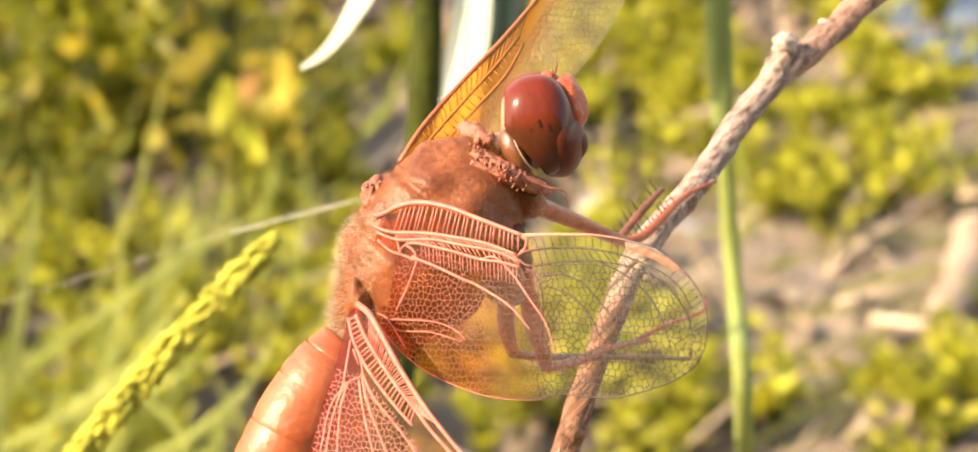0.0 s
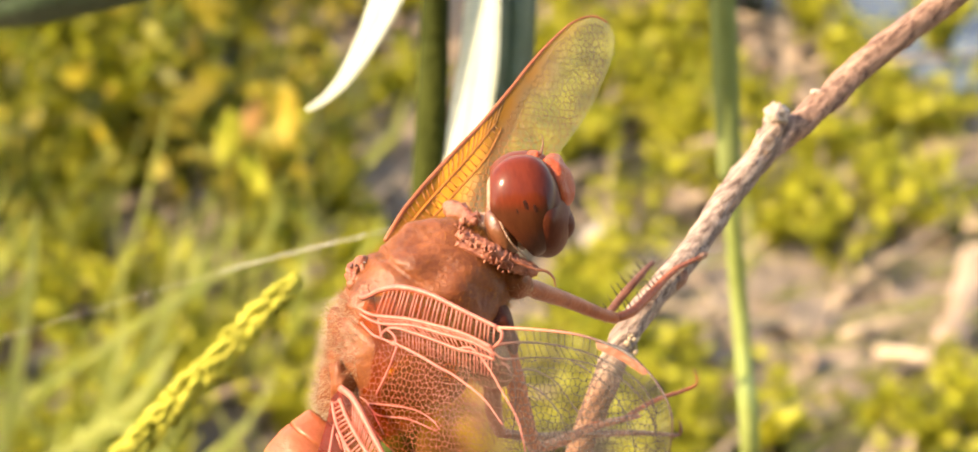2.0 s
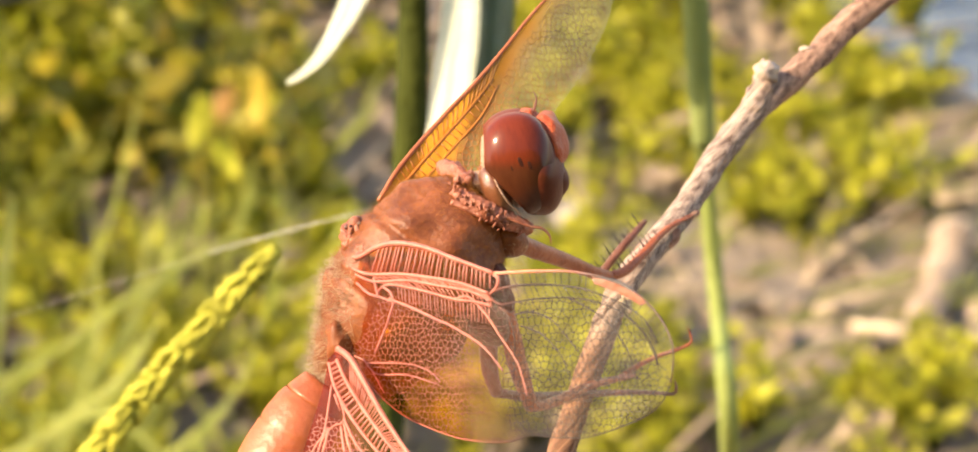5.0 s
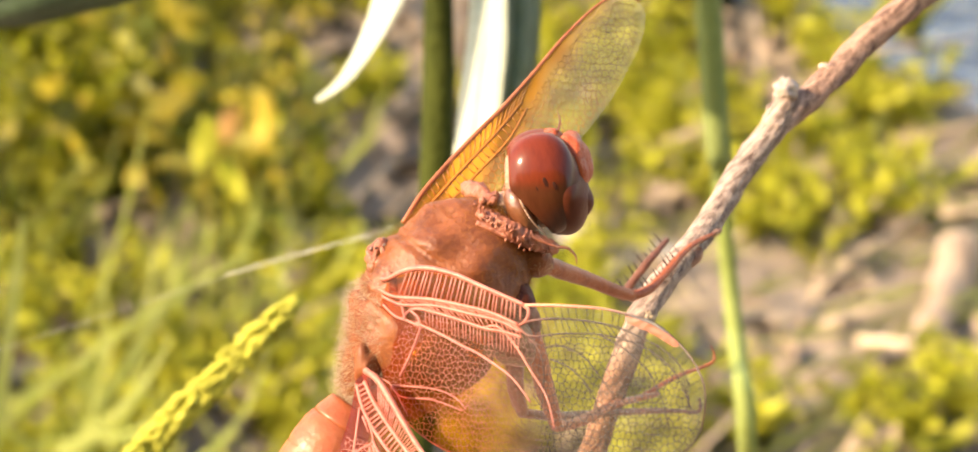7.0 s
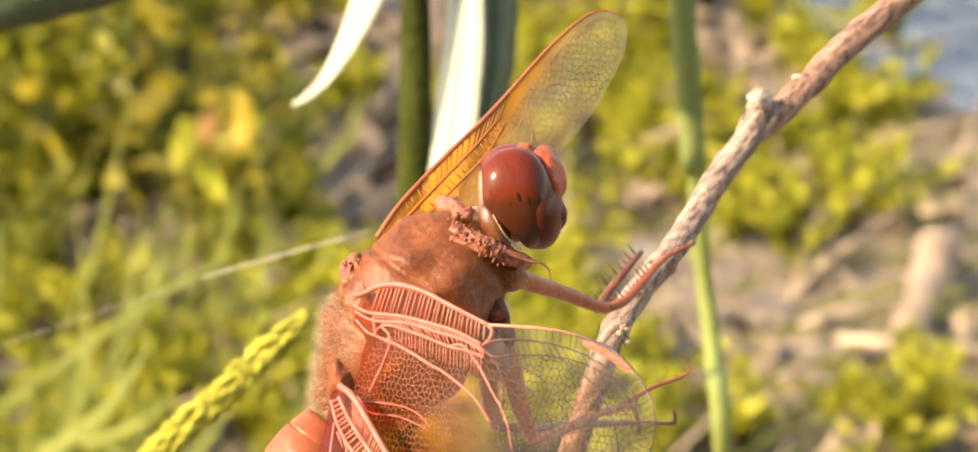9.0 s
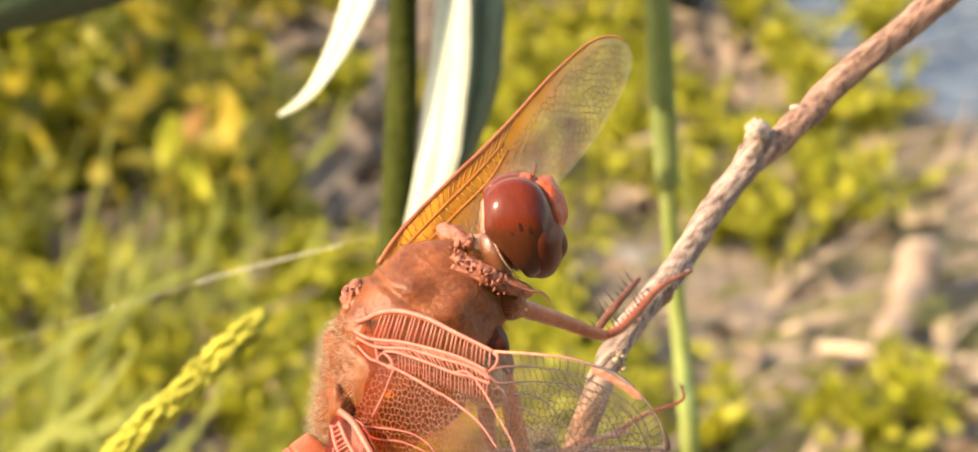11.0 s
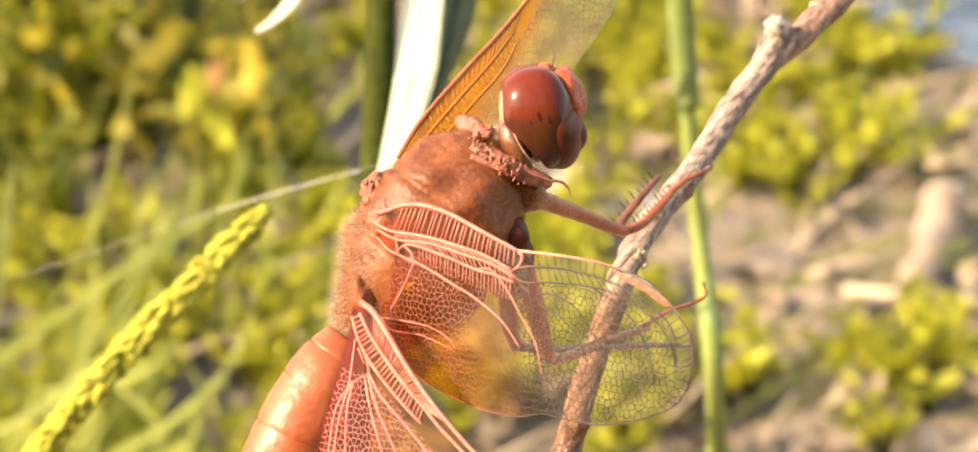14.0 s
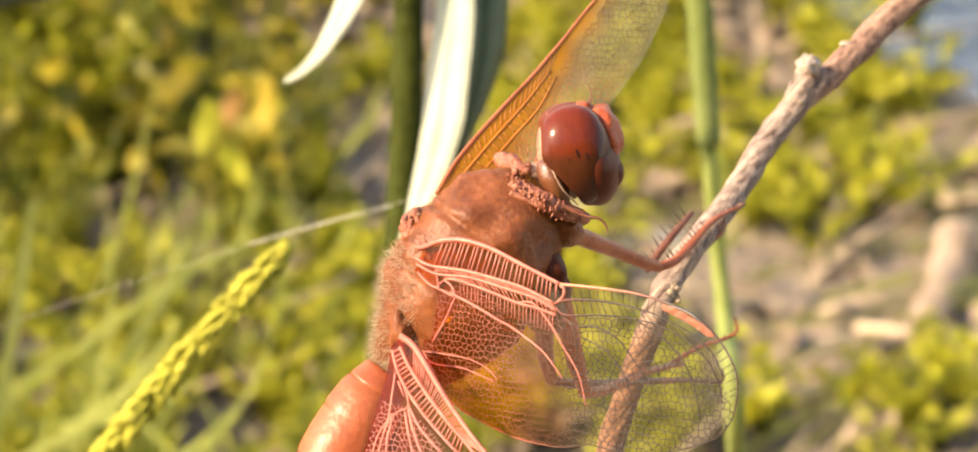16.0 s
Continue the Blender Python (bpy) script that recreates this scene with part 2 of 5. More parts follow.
# maroon that paints shade on the thorax side; also the dark hinge knobs
M_MAROON = material("shaded_side_plate", (0.040, 0.007, 0.004), (0.085, 0.019, 0.010), 500, 0.4, 0.3, coat=0.3)
M_MAROON.node_tree.nodes["Principled BSDF"].inputs["Coat Roughness"].default_value = 0.2
M_SILK = material("silk", (0.75, 0.74, 0.70), (0.85, 0.84, 0.80), 200, 0.3, 0.0, thin=0.3)

# ---- builders ----
MM = 0.001
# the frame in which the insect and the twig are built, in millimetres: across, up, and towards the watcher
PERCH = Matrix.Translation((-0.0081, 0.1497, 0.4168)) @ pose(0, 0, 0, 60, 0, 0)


def mesh_of(name, verts, faces, mats, scale=MM, smooth=True, which=None):
    me = bpy.data.meshes.new(name)
    me.from_pydata([tuple(c * scale for c in v) for v in verts], [], faces)
    for m in mats if isinstance(mats, (list, tuple)) else [mats]:
        me.materials.append(m)
    if smooth:
        me.polygons.foreach_set("use_smooth", [True] * len(me.polygons))
    if which:
        me.polygons.foreach_set("material_index", which)
    me.update()
    return me


def thing(name, shape, mats, m, label, category, group="", kind="", scale=MM, smooth=True):
    """A top-level thing of one mesh. shape: verts and faces."""
    ob = new(name, mesh_of(name, *shape, mats, scale, smooth))
    ob.matrix_world = m
    return tagged(ob, label, category, group, kind)


def part(name, shape, mats, parent, label="", scale=MM, smooth=True, at=None, kind=""):
    ob = new(name, mesh_of(name, *shape, mats, scale, smooth))
    ob.parent = parent
    if at is not None:
        ob.matrix_basis = at
    if label:
        ob["label"] = label
    if kind:
        ob["kind"] = kind
    return ob


def rungs(shapes, mats, parent):
    for shape in shapes:
        part("cross_vein", shape, mats, parent)


def joined(shapes):
    verts, faces = [], []
    for v, f in shapes:
        k = len(verts)
        verts += list(v)
        faces += [tuple(i + k for i in q) for q in f]
    return verts, faces


def spline(points, n):
    """n points evenly along a smooth curve through the given ones."""
    p = [Vector(q) for q in points]
    p = [2 * p[0] - p[1], *p, 2 * p[-1] - p[-2]]
    fine = []
    for a, b, c, d in zip(p, p[1:], p[2:], p[3:]):
        for k in range(16):
            t = k / 16
            fine.append(0.5 * (2 * b + (c - a) * t + (2 * a - 5 * b + 4 * c - d) * t * t + (3 * b - a - 3 * c + d) * t ** 3))
    fine.append(p[-2])
    far = [0.0]
    for a, b in zip(fine, fine[1:]):
        far.append(far[-1] + (b - a).length)
    out, k = [], 0
    for i in range(n):
        s = far[-1] * i / (n - 1)
        while k < len(far) - 2 and far[k + 1] < s:
            k += 1
        t = (s - far[k]) / max(far[k + 1] - far[k], 1e-9)
        out.append(fine[k].lerp(fine[k + 1], min(t, 1)))
    return out


def ramp_at(values, t):
    """A value at t in 0..1 from an even list."""
    x = t * (len(values) - 1)
    k = min(int(x), len(values) - 2)
    return values[k] + (values[k + 1] - values[k]) * (x - k)


def tube(points, radii, sides=8, n=None, rough=0.0, seed=0.0, caps=True, freq=1.0):
    """A closed, tapered tube along a smooth curve; rough: its unevenness as a share of the radius."""
    p = spline(points, n or 4 * len(points)) if len(points) > 2 or n else [Vector(q) for q in points]
    verts, faces = [], []
    normal = None
    for i, q in enumerate(p):
        way = (p[min(i + 1, len(p) - 1)] - p[max(i - 1, 0)]).normalized()
        if normal is None:
            normal = way.orthogonal().normalized()
        normal = (normal - way * normal.dot(way)).normalized()
        other = way.cross(normal)
        r = ramp_at(radii, i / (len(p) - 1))
        for s in range(sides):
            a = 2 * math.pi * s / sides
            d = normal * math.cos(a) + other * math.sin(a)
            k = 1 + rough * noise.noise((q + d * r * 1.5) * freq + Vector((seed, 0, 0))) if rough else 1
            verts.append(q + d * r * k)
    for i in range(len(p) - 1):
        for s in range(sides):
            a, b = i * sides + s, i * sides + (s + 1) % sides
            faces.append((a, b, b + sides, a + sides))
    if caps:
        faces.append(tuple(reversed(range(sides))))
        faces.append(tuple(range((len(p) - 1) * sides, len(p) * sides)))
    return verts, faces


def ball(centre, radii, turn=None, nu=24, nv=14, rough=0.0, freq=1.0, seed=0.0, power=1.0):
    """An uneven ellipsoid."""
    verts, faces = [], []
    turn = turn or Matrix.Identity(3)
    for j in range(nv + 1):
        b = math.pi * j / nv
        for i in range(nu):
            a = 2 * math.pi * i / nu
            d = Vector((math.sin(b) * math.cos(a), math.sin(b) * math.sin(a), math.cos(b)))
            if power != 1.0:
                d = Vector([math.copysign(abs(c) ** power, c) for c in d])
            k = 1 + rough * noise.noise(d * freq + Vector((seed, seed, 0)))
            verts.append(Vector(centre) + turn @ Vector((d.x * radii[0] * k, d.y * radii[1] * k, d.z * radii[2] * k)))
    for j in range(nv):
        for i in range(nu):
            faces.append((j * nu + i, (j + 1) * nu + i, (j + 1) * nu + (i + 1) % nu, j * nu + (i + 1) % nu))
    return verts, faces


def loft(sections, sides=32, rough=0.0, freq=0.6, seed=0.0, caps=True):
    """Skin over oval sections: each a centre, a vector to its back, the reach to back and belly, and its half depth; the axis is close to z."""
    verts, faces = [], []
    for c, back, high, low, deep in sections:
        for s in range(sides):
            a = 2 * math.pi * s / sides
            r = math.cos(a)
            q = Vector(c) + Vector(back) * (r * (high if r > 0 else low)) + Vector((0, 0, 1)) * math.sin(a) * deep
            if rough:
                q += (q - Vector(c)) * rough * noise.noise(q * freq + Vector((seed, 0, 0)))
            verts.append(q)
    m = len(sections)
    for i in range(m - 1):
        for s in range(sides):
            a, b = i * sides + s, i * sides + (s + 1) % sides
            faces.append((a, b, b + sides, a + sides))
    if caps:
        faces.append(tuple(reversed(range(sides))))
        faces.append(tuple(range((m - 1) * sides, m * sides)))
    return verts, faces


def hairs(spots, length, radius, bend=0.3, seed=1):
    """Thin three-sided hairs; spots: a root and the way it stands."""
    rnd = random.Random(seed)
    verts, faces = [], []
    for root, way in spots:
        way = (Vector(way).normalized() + Vector([rnd.uniform(-bend, bend) for _ in range(3)])).normalized()
        root, long = Vector(root), length * rnd.uniform(0.5, 1.2)
        a = way.orthogonal().normalized() * radius
        b = way.cross(a)
        k = len(verts)
        mid = Vector(root) + way * long * 0.55
        tip = Vector(root) + way * long + Vector([rnd.uniform(-bend, bend) for _ in range(3)]) * long * 0.3
        verts += [root + a, root - a * 0.5 + b * 0.87, root - a * 0.5 - b * 0.87, mid + a * 0.6, mid - a * 0.3 + b * 0.5, mid - a * 0.3 - b * 0.5, tip]
        for i in range(3):
            j = (i + 1) % 3
            faces += [(k + i, k + j, k + 3 + j, k + 3 + i), (k + 3 + i, k + 3 + j, k + 6)]
    return verts, faces


# ---- wings ----
def inside(q, ring):
    hit = False
    for (x1, y1), (x2, y2) in zip(ring, ring[1:] + ring[:1]):
        if (y1 > q[1]) != (y2 > q[1]) and q[0] < (x2 - x1) * (q[1] - y1) / (y2 - y1) + x1:
            hit = not hit
    return hit


def curve2(points, n):
    return [(q.x, q.y) for q in spline([(x, y, 0) for x, y in points], n)]


class Wing:
    """A wing in its own plane: z = z0 + kx (x - x0) + ky (y - y0), with a slight billow."""

    def __init__(self, plane, billow=0.0):
        self.x0, self.y0, self.z0, self.kx, self.ky = plane
        self.billow = billow

    def on(self, q, lift=0.0):
        x, y = q
        z = self.z0 + self.kx * (x - self.x0) + self.ky * (y - self.y0) + self.billow * noise.noise(Vector((x * 0.25, y * 0.25, 3.0)))
        return Vector((x, y, z + lift))

    def skin(self, ring):
        c = (sum(x for x, _ in ring) / len(ring), sum(y for _, y in ring) / len(ring))
        from_ = [Vector(q) for q in ring]
        verts, faces = [], []
        rings = 7
        for k in range(rings):
            t = 1 - k / rings
            verts += [self.on((c[0] + (q.x - c[0]) * t, c[1] + (q.y - c[1]) * t)) for q in from_]
        m = len(ring)
        for k in range(rings - 1):
            for i in range(m):
                j = (i + 1) % m
                faces.append((k * m + i, k * m + j, (k + 1) * m + j, (k + 1) * m + i))
        verts.append(self.on(c))
        for i in range(m):
            faces.append(((rings - 1) * m + i, (rings - 1) * m + (i + 1) % m, len(verts) - 1))
        return verts, faces

    def vein(self, points, radii, n=None, sides=6):
        n = n or max(8, 4 * len(points))
        return tube([self.on(q) for q in (curve2(points, n) if len(points) > 2 else points)], radii, sides, n if len(points) > 2 else None)

    def ladder(self, upper, lower, count, r, skew=0.0, ends=(0.02, 0.98), seed=3):
        """Cross veins between two long veins."""
        rnd = random.Random(seed)
        a, b = curve2(upper, 200), curve2(lower, 200)
        shapes = []
        for i in range(count):
            t = ends[0] + (ends[1] - ends[0]) * (i + rnd.uniform(-0.18, 0.18)) / max(count - 1, 1)
            t = min(max(t, 0), 1)
            u = min(max(t + skew, 0), 1)
            p, q = a[int(t * 199)], b[int(u * 199)]
            shapes.append(tube([self.on(p), self.on(q)], [r * 1.25, r], 5))
        return shapes

    def net(self, ring, size, r, seed=5):
        """The net of cells inside a ring: the borders of uneven cells round a jittered grid of middles."""
        from mathutils.geometry import delaunay_2d_cdt
        rnd = random.Random(seed)
        xs, ys = [x for x, _ in ring], [y for _, y in ring]
        sites = []
        y, row = min(ys) - 2 * size, 0
        while y < max(ys) + 2 * size:
            x = min(xs) - 2 * size + (row % 2) * size * 0.42
            while x < max(xs) + 2 * size:
                sites.append(Vector((x + rnd.gauss(0, size * 0.2), y + rnd.gauss(0, size * 0.2))))
                x += size * 0.84
            y += size * 1.12
            row += 1
        v, _, tris, *_ = delaunay_2d_cdt(sites, [], [], 0, 1e-6)
        mids, seen = [], {}
        for k, (a, b, c) in enumerate(tris):
            A, B, C = v[a], v[b], v[c]
            d = 2 * (A.x * (B.y - C.y) + B.x * (C.y - A.y) + C.x * (A.y - B.y))
            if abs(d) < 1e-9:
                mids.append((A + B + C) / 3)
            else:
                mids.append(Vector(((A.length_squared * (B.y - C.y) + B.length_squared * (C.y - A.y) + C.length_squared * (A.y - B.y)) / d,
                                    (A.length_squared * (C.x - B.x) + B.length_squared * (A.x - C.x) + C.length_squared * (B.x - A.x)) / d)))
            for e in ((a, b), (b, c), (c, a)):
                seen.setdefault(tuple(sorted(e)), []).append(k)
        shapes = []
        for ks in seen.values():
            if len(ks) != 2:
                continue
            p, q = mids[ks[0]], mids[ks[1]]
            ip, iq = inside(p, ring), inside(q, ring)
            if not (ip or iq) or (p - q).length < 1e-4 or (p - q).length > 3 * size:
                continue
            if ip != iq:
                good, bad = (p, q) if ip else (q, p)
                lo, hi = good.copy(), bad.copy()
                for _ in range(10):
                    m = (lo + hi) / 2
                    if inside(m, ring):
                        lo = m
                    else:
                        hi = m
                p, q = good, lo
            if (p - q).length > 0.03:
                shapes.append(tube([self.on(p), self.on(q)], [r, r], 4, caps=False))
        return joined(shapes)


# ---- ground, water and distance ----
def shore(x, y):
    """How far a place lies beyond the water's edge."""
    return (x - 0.203) * 0.80 + (y - 1.020) * 0.60 + 0.012 * noise.noise(Vector((x * 25, y * 25, 4)))


def ground_sheet():
    verts, faces = [], []
    xs = [-60, -12, -3, -1, *[-0.6 + 0.02 * i for i in range(61)], 1, 3, 12, 60]
    ys = [-30, -6, -1, 0, *[0.3 + 0.02 * i for i in range(61)], 2, 3, 6, 15, 60]
    for y in ys:
        for x in xs:
            near = max(0.0, 1 - max(abs(x) / 0.9, abs(y - 0.9) / 0.9))
            wet = min(1.0, max(0.0, shore(x, y) * 25))
            z = 0.012 * noise.noise(Vector((x * 9, y * 9, 0))) * min(1, near * 4) + 0.004 * noise.noise(Vector((x * 40, y * 40, 5))) * min(1, near * 4)
            verts.append((x, y, z - 0.035 * wet))
    n = len(xs)
    for j in range(len(ys) - 1):
        for i in range(n - 1):
            faces.append((j * n + i, j * n + i + 1, (j + 1) * n + i + 1, (j + 1) * n + i))
    return verts, faces


thing("ground", ground_sheet(), M_GROUND, Matrix.Identity(4), "bare brown soil bank strewn with dry litter", "ground", kind="structure", scale=1)
thing("water", ([(0.12, 0.90, -0.012), (60, 0.90, -0.012), (60, 60, -0.012), (-20, 60, -0.012), (-2, 8, -0.012), (0.05, 1.6, -0.012)], [(0, 1, 2, 3, 4, 5)]), M_WATER, Matrix.Identity(4), "blue pond water beyond the weedy bank", "water", kind="structure", scale=1)


def hedge():
    """An unseen lumpy, leafy bank added behind the watcher to block low sky."""
    rnd = random.Random(77)
    verts, faces, n = [], [], 40
    for j in range(16):
        for i in range(n + 1):
            x, z = -5 + 10 * i / n, 2.4 * j / 15
            bulge = 0.5 * noise.noise(Vector((x, z, 1.0))) + 0.6 * (z / 2.4) ** 2
            verts.append((x, -1.6 - bulge, z - 0.05))
    for j in range(15):
        for i in range(n):
            a = j * (n + 1) + i
            faces.append((a, a + 1, a + n + 2, a + n + 1))
    leaves = []
    for _ in range(1500):
        x, z = rnd.uniform(-4.5, 4.5), rnd.uniform(0.05, 2.3)
        c = Vector((x, -1.5 - 0.5 * noise.noise(Vector((x, z, 1.0))) - 0.6 * (z / 2.4) ** 2, z))
        leaves.append(blade(c, c + Vector((rnd.uniform(-0.1, 0.1), rnd.uniform(0.0, 0.12), rnd.uniform(-0.12, 0.05))), 0.05, 0.2, 4, rnd.uniform(-1, 1)))
    return joined([(verts, faces)] + leaves)


def blade(root, tip, width, sag=0.0, n=7, lean=0.0):
    """A folded, tapering leaf blade from root to tip."""
    root, tip = Vector(root), Vector(tip)
    way = tip - root
    side = way.cross(Vector((math.sin(lean), math.cos(lean), 0.15))).normalized()
    up = side.cross(way).normalized()
    verts, faces = [], []
    for i in range(n + 1):
        t = i / n
        w = width * (math.sin(math.pi * min(0.97, 0.12 + 0.85 * t)) ** 0.7) * 0.5
        c = root + way * t + up * sag * way.length * math.sin(math.pi * t) * 0.5
        verts += [c - side * w, c - up * w * 0.25, c + side * w]
    for i in range(n):
        a = 3 * i
        faces += [(a, a + 1, a + 4, a + 3), (a + 1, a + 2, a + 5, a + 4)]
    return verts, faces


# added out of view; keeps the bright horizon off glossy parts
thing("sky_blocking_hedge", hedge(), M_BUSH, Matrix.Identity(4), "unseen leafy hedge added to keep sky out of reflections", "hedge", kind="structure", scale=1)


def weed(seed, height, stems, leaf, per=9):
    """A low weed: thin stems with small folded leaves all along. Gives stems and leaves."""
    rnd = random.Random(seed)
    st, lv = [], []
    for _ in range(stems):
        a, lean = rnd.uniform(0, 6.28), rnd.uniform(0.1, 0.7)
        tip = Vector((math.cos(a) * lean * height, math.sin(a) * lean * height, height * rnd.uniform(0.6, 1.1)))
        mid = tip * 0.5 + Vector((0, 0, height * 0.12))
        st.append(tube([(0, 0, -0.006), mid, tip], [0.0010, 0.0008, 0.0004], 5, 6))
        for k in range(per):
            t = 0.2 + 0.8 * (k + rnd.random()) / per
            c = mid * 2 * t if t < 0.5 else mid.lerp(tip, (t - 0.5) * 2)
            b, long = rnd.uniform(0, 6.28), leaf * rnd.uniform(0.6, 1.3)
            to = c + Vector((math.cos(b) * long, math.sin(b) * long, rnd.uniform(-0.3, 0.7) * long))
            lv.append(blade(c, to, long * rnd.uniform(0.35, 0.6), rnd.uniform(-0.1, 0.4), 4, rnd.uniform(-1, 1)))
    return st, joined(lv)


def weed_thing(name, seed, height, stems, leaf, mat, label, group, per=9):
    a, b = weed(seed, height, stems, leaf, per)
    ob = tagged(new(name), label, "weed", group)
    for shape in a:
        part("stem", shape, M_STEM_DARK, ob, scale=1)
    part("foliage", b, mat, ob, scale=1, kind="stuff")
    return ob


def scatter(models, spots, seed):
    """Each model stands at its first spot; copies take the rest."""
    rnd = random.Random(seed)
    for k, (x, y) in enumerate(spots):
        m = pose(x, y, 0.0, 0, 0, rnd.uniform(0, 360))
        if k < len(models):
            models[k].matrix_basis = m
        else:
            copy_thing(models[k % len(models)], m)


WEEDS = [weed_thing("weed", 10 + k, 0.020 + 0.004 * k, 6, 0.0062 + 0.0008 * (k % 3), M_WEED, "low yellow-green leafy weed on the bank", "weeds on the bank", 9) for k in range(5)]
rnd = random.Random(4)
# clumps of weeds on the bare bank: middle, spread, count
CLUMPS = [((0.074, 1.046), 0.0091, 5), ((0.091, 1.007), 0.0091, 3), ((0.165, 1.014), 0.0117, 5), ((0.146, 0.945), 0.0104, 5), ((0.122, 0.88), 0.0104, 6), ((0.18, 0.959), 0.0104, 4), ((0.185, 0.887), 0.0091, 3), ((0.157, 0.887), 0.0078, 3), ((0.113, 0.965), 0.0078, 3), ((0.06, 0.947), 0.0104, 5), ((0.073, 0.719), 0.0156, 3), ((0.102, 0.722), 0.0156, 3), ((0.139, 0.722), 0.0156, 4), ((0.165, 0.734), 0.013, 3), ((-0.005, 0.738), 0.0156, 7), ((0.049, 0.722), 0.013, 5), ((0.203, 1.06), 0.0065, 3), ((0.151, 1.067), 0.0104, 6), ((-0.037, 0.758), 0.013, 5), ((0.102, 0.903), 0.0078, 3), ((0.036, 0.847), 0.0091, 4), ((0.027, 0.792), 0.013, 6), ((0.055, 0.742), 0.0117, 3), ((0.042, 0.814), 0.0104, 2), ((0.01, 0.758), 0.013, 4), ((0.061, 1.007), 0.0104, 4), ((0.018, 0.971), 0.013, 6), ((0.044, 0.936), 0.013, 6), ((0.033, 1.027), 0.0104, 5), ((0.077, 1.001), 0.0104, 5), ((0.093, 0.953), 0.0078, 3), ((0.004, 0.909), 0.0104, 4)]
spots = [Vector(c) + Vector((rnd.gauss(0, r), rnd.gauss(0, r * 2.2))) for c, r, count in CLUMPS for _ in range(count)]
dense = []
while len(dense) < 190:
    x, y = rnd.uniform(-0.25, -0.030), rnd.uniform(0.66, 1.14)
    if noise.noise(Vector((x * 22, y * 14, 9))) > -0.05:
        dense.append(Vector((x * y / 0.87, y)))
scatter(WEEDS, spots + dense, 8)

BUSHES = [weed_thing("bush", 40 + k, 0.075 + 0.015 * k, 10, 0.011, M_BUSH, "leafy olive-green bush with dark gaps", "bushes behind", 18) for k in range(3)]
scatter(BUSHES, [(-0.1911, 0.9304), (-0.1554, 0.9194), (-0.1855, 0.9827), (-0.1436, 0.9767), (-0.2291, 0.9648), (-0.2197, 1.0397), (-0.2302, 0.8874), (-0.1795, 1.0397), (-0.2709, 0.9827), (0.0991, 1.0737), (0.1246, 1.0949), (0.0440, 1.1021), (0.0718, 1.1168), (0.1554, 1.1021)], 12)
YELLOWS = [weed_thing("yellowing_weed", 60 + k, 0.070 + 0.015 * k, 5, 0.012, M_YELLOW, "tall weed with bright yellow leaves", "yellowing weeds", 6) for k in range(3)]
scatter(YELLOWS, [(-0.1227, 0.8823), (-0.0957, 0.8620), (-0.1854, 0.8473), (-0.1554, 0.9194), (-0.0745, 0.8823), (-0.1221, 0.9531), (-0.0965, 0.9360), (-0.1463, 1.0012), (-0.1145, 1.0202), (-0.0845, 0.9950)], 13)


sprig = thing("yellow_sprig", tube([(-0.095, 0.800, -0.004), (-0.090, 0.785, 0.06), (-0.083, 0.768, 0.11), (-0.070, 0.764, 0.135)], [0.0012, 0.0010, 0.0008, 0.0005], 6, 24), M_STEM_DARK, Matrix.Identity(4), "thin sprig with yellow and orange drying leaves", "sprig", scale=1)
for (x, z), (dx, dz), w, mat in (((-0.0690, 0.126), (-0.0015, -0.018), 0.0065, M_AMBER_LEAF), ((-0.0800, 0.121), (-0.0030, -0.010), 0.0070, M_RUST_LEAF), ((-0.0890, 0.117), (-0.0040, -0.017), 0.0080, M_WEED),
                                 ((-0.0930, 0.127), (-0.0150, -0.006), 0.0085, M_AMBER_LEAF), ((-0.0880, 0.130), (-0.0120, 0.004), 0.0070, M_YELLOW), ((-0.0870, 0.100), (0.0090, -0.012), 0.0075, M_WEED)):
    part("leaf", blade((x, 0.764, z), (x + dx, 0.757, z + dz), w, 0.2, 8, 0.1), mat, sprig, scale=1)


def litter():
    rnd = random.Random(21)
    a, b = [], []
    for _ in range(620):
        x, y = rnd.uniform(-0.33, 0.40), rnd.uniform(0.6, 1.27)
        if shore(x, y) > -0.02:
            continue
        ang, long = rnd.gauss(0.5, 0.7), rnd.uniform(0.015, 0.075)
        d = Vector((math.cos(ang) * long, math.sin(ang) * long, rnd.uniform(0, 0.02)))
        c = Vector((x, y, rnd.uniform(0.002, 0.010)))
        a.append(tube([c, c + d], [rnd.uniform(0.0006, 0.0022), 0.0006], 5))
    for _ in range(1000):
        x, y = rnd.uniform(-0.33, 0.40), rnd.uniform(0.6, 1.27)
        if shore(x, y) > -0.01:
            continue
        ang, long = rnd.uniform(0, 6.28), rnd.uniform(0.008, 0.026)
        c = Vector((x, y, rnd.uniform(0.002, 0.006)))
        b.append(blade(c, c + Vector((math.cos(ang) * long, math.sin(ang) * long, rnd.uniform(-0.2, 0.4) * long)), long * 0.45, 0.4, 4, rnd.uniform(-1, 1)))
    return joined(a), joined(b)


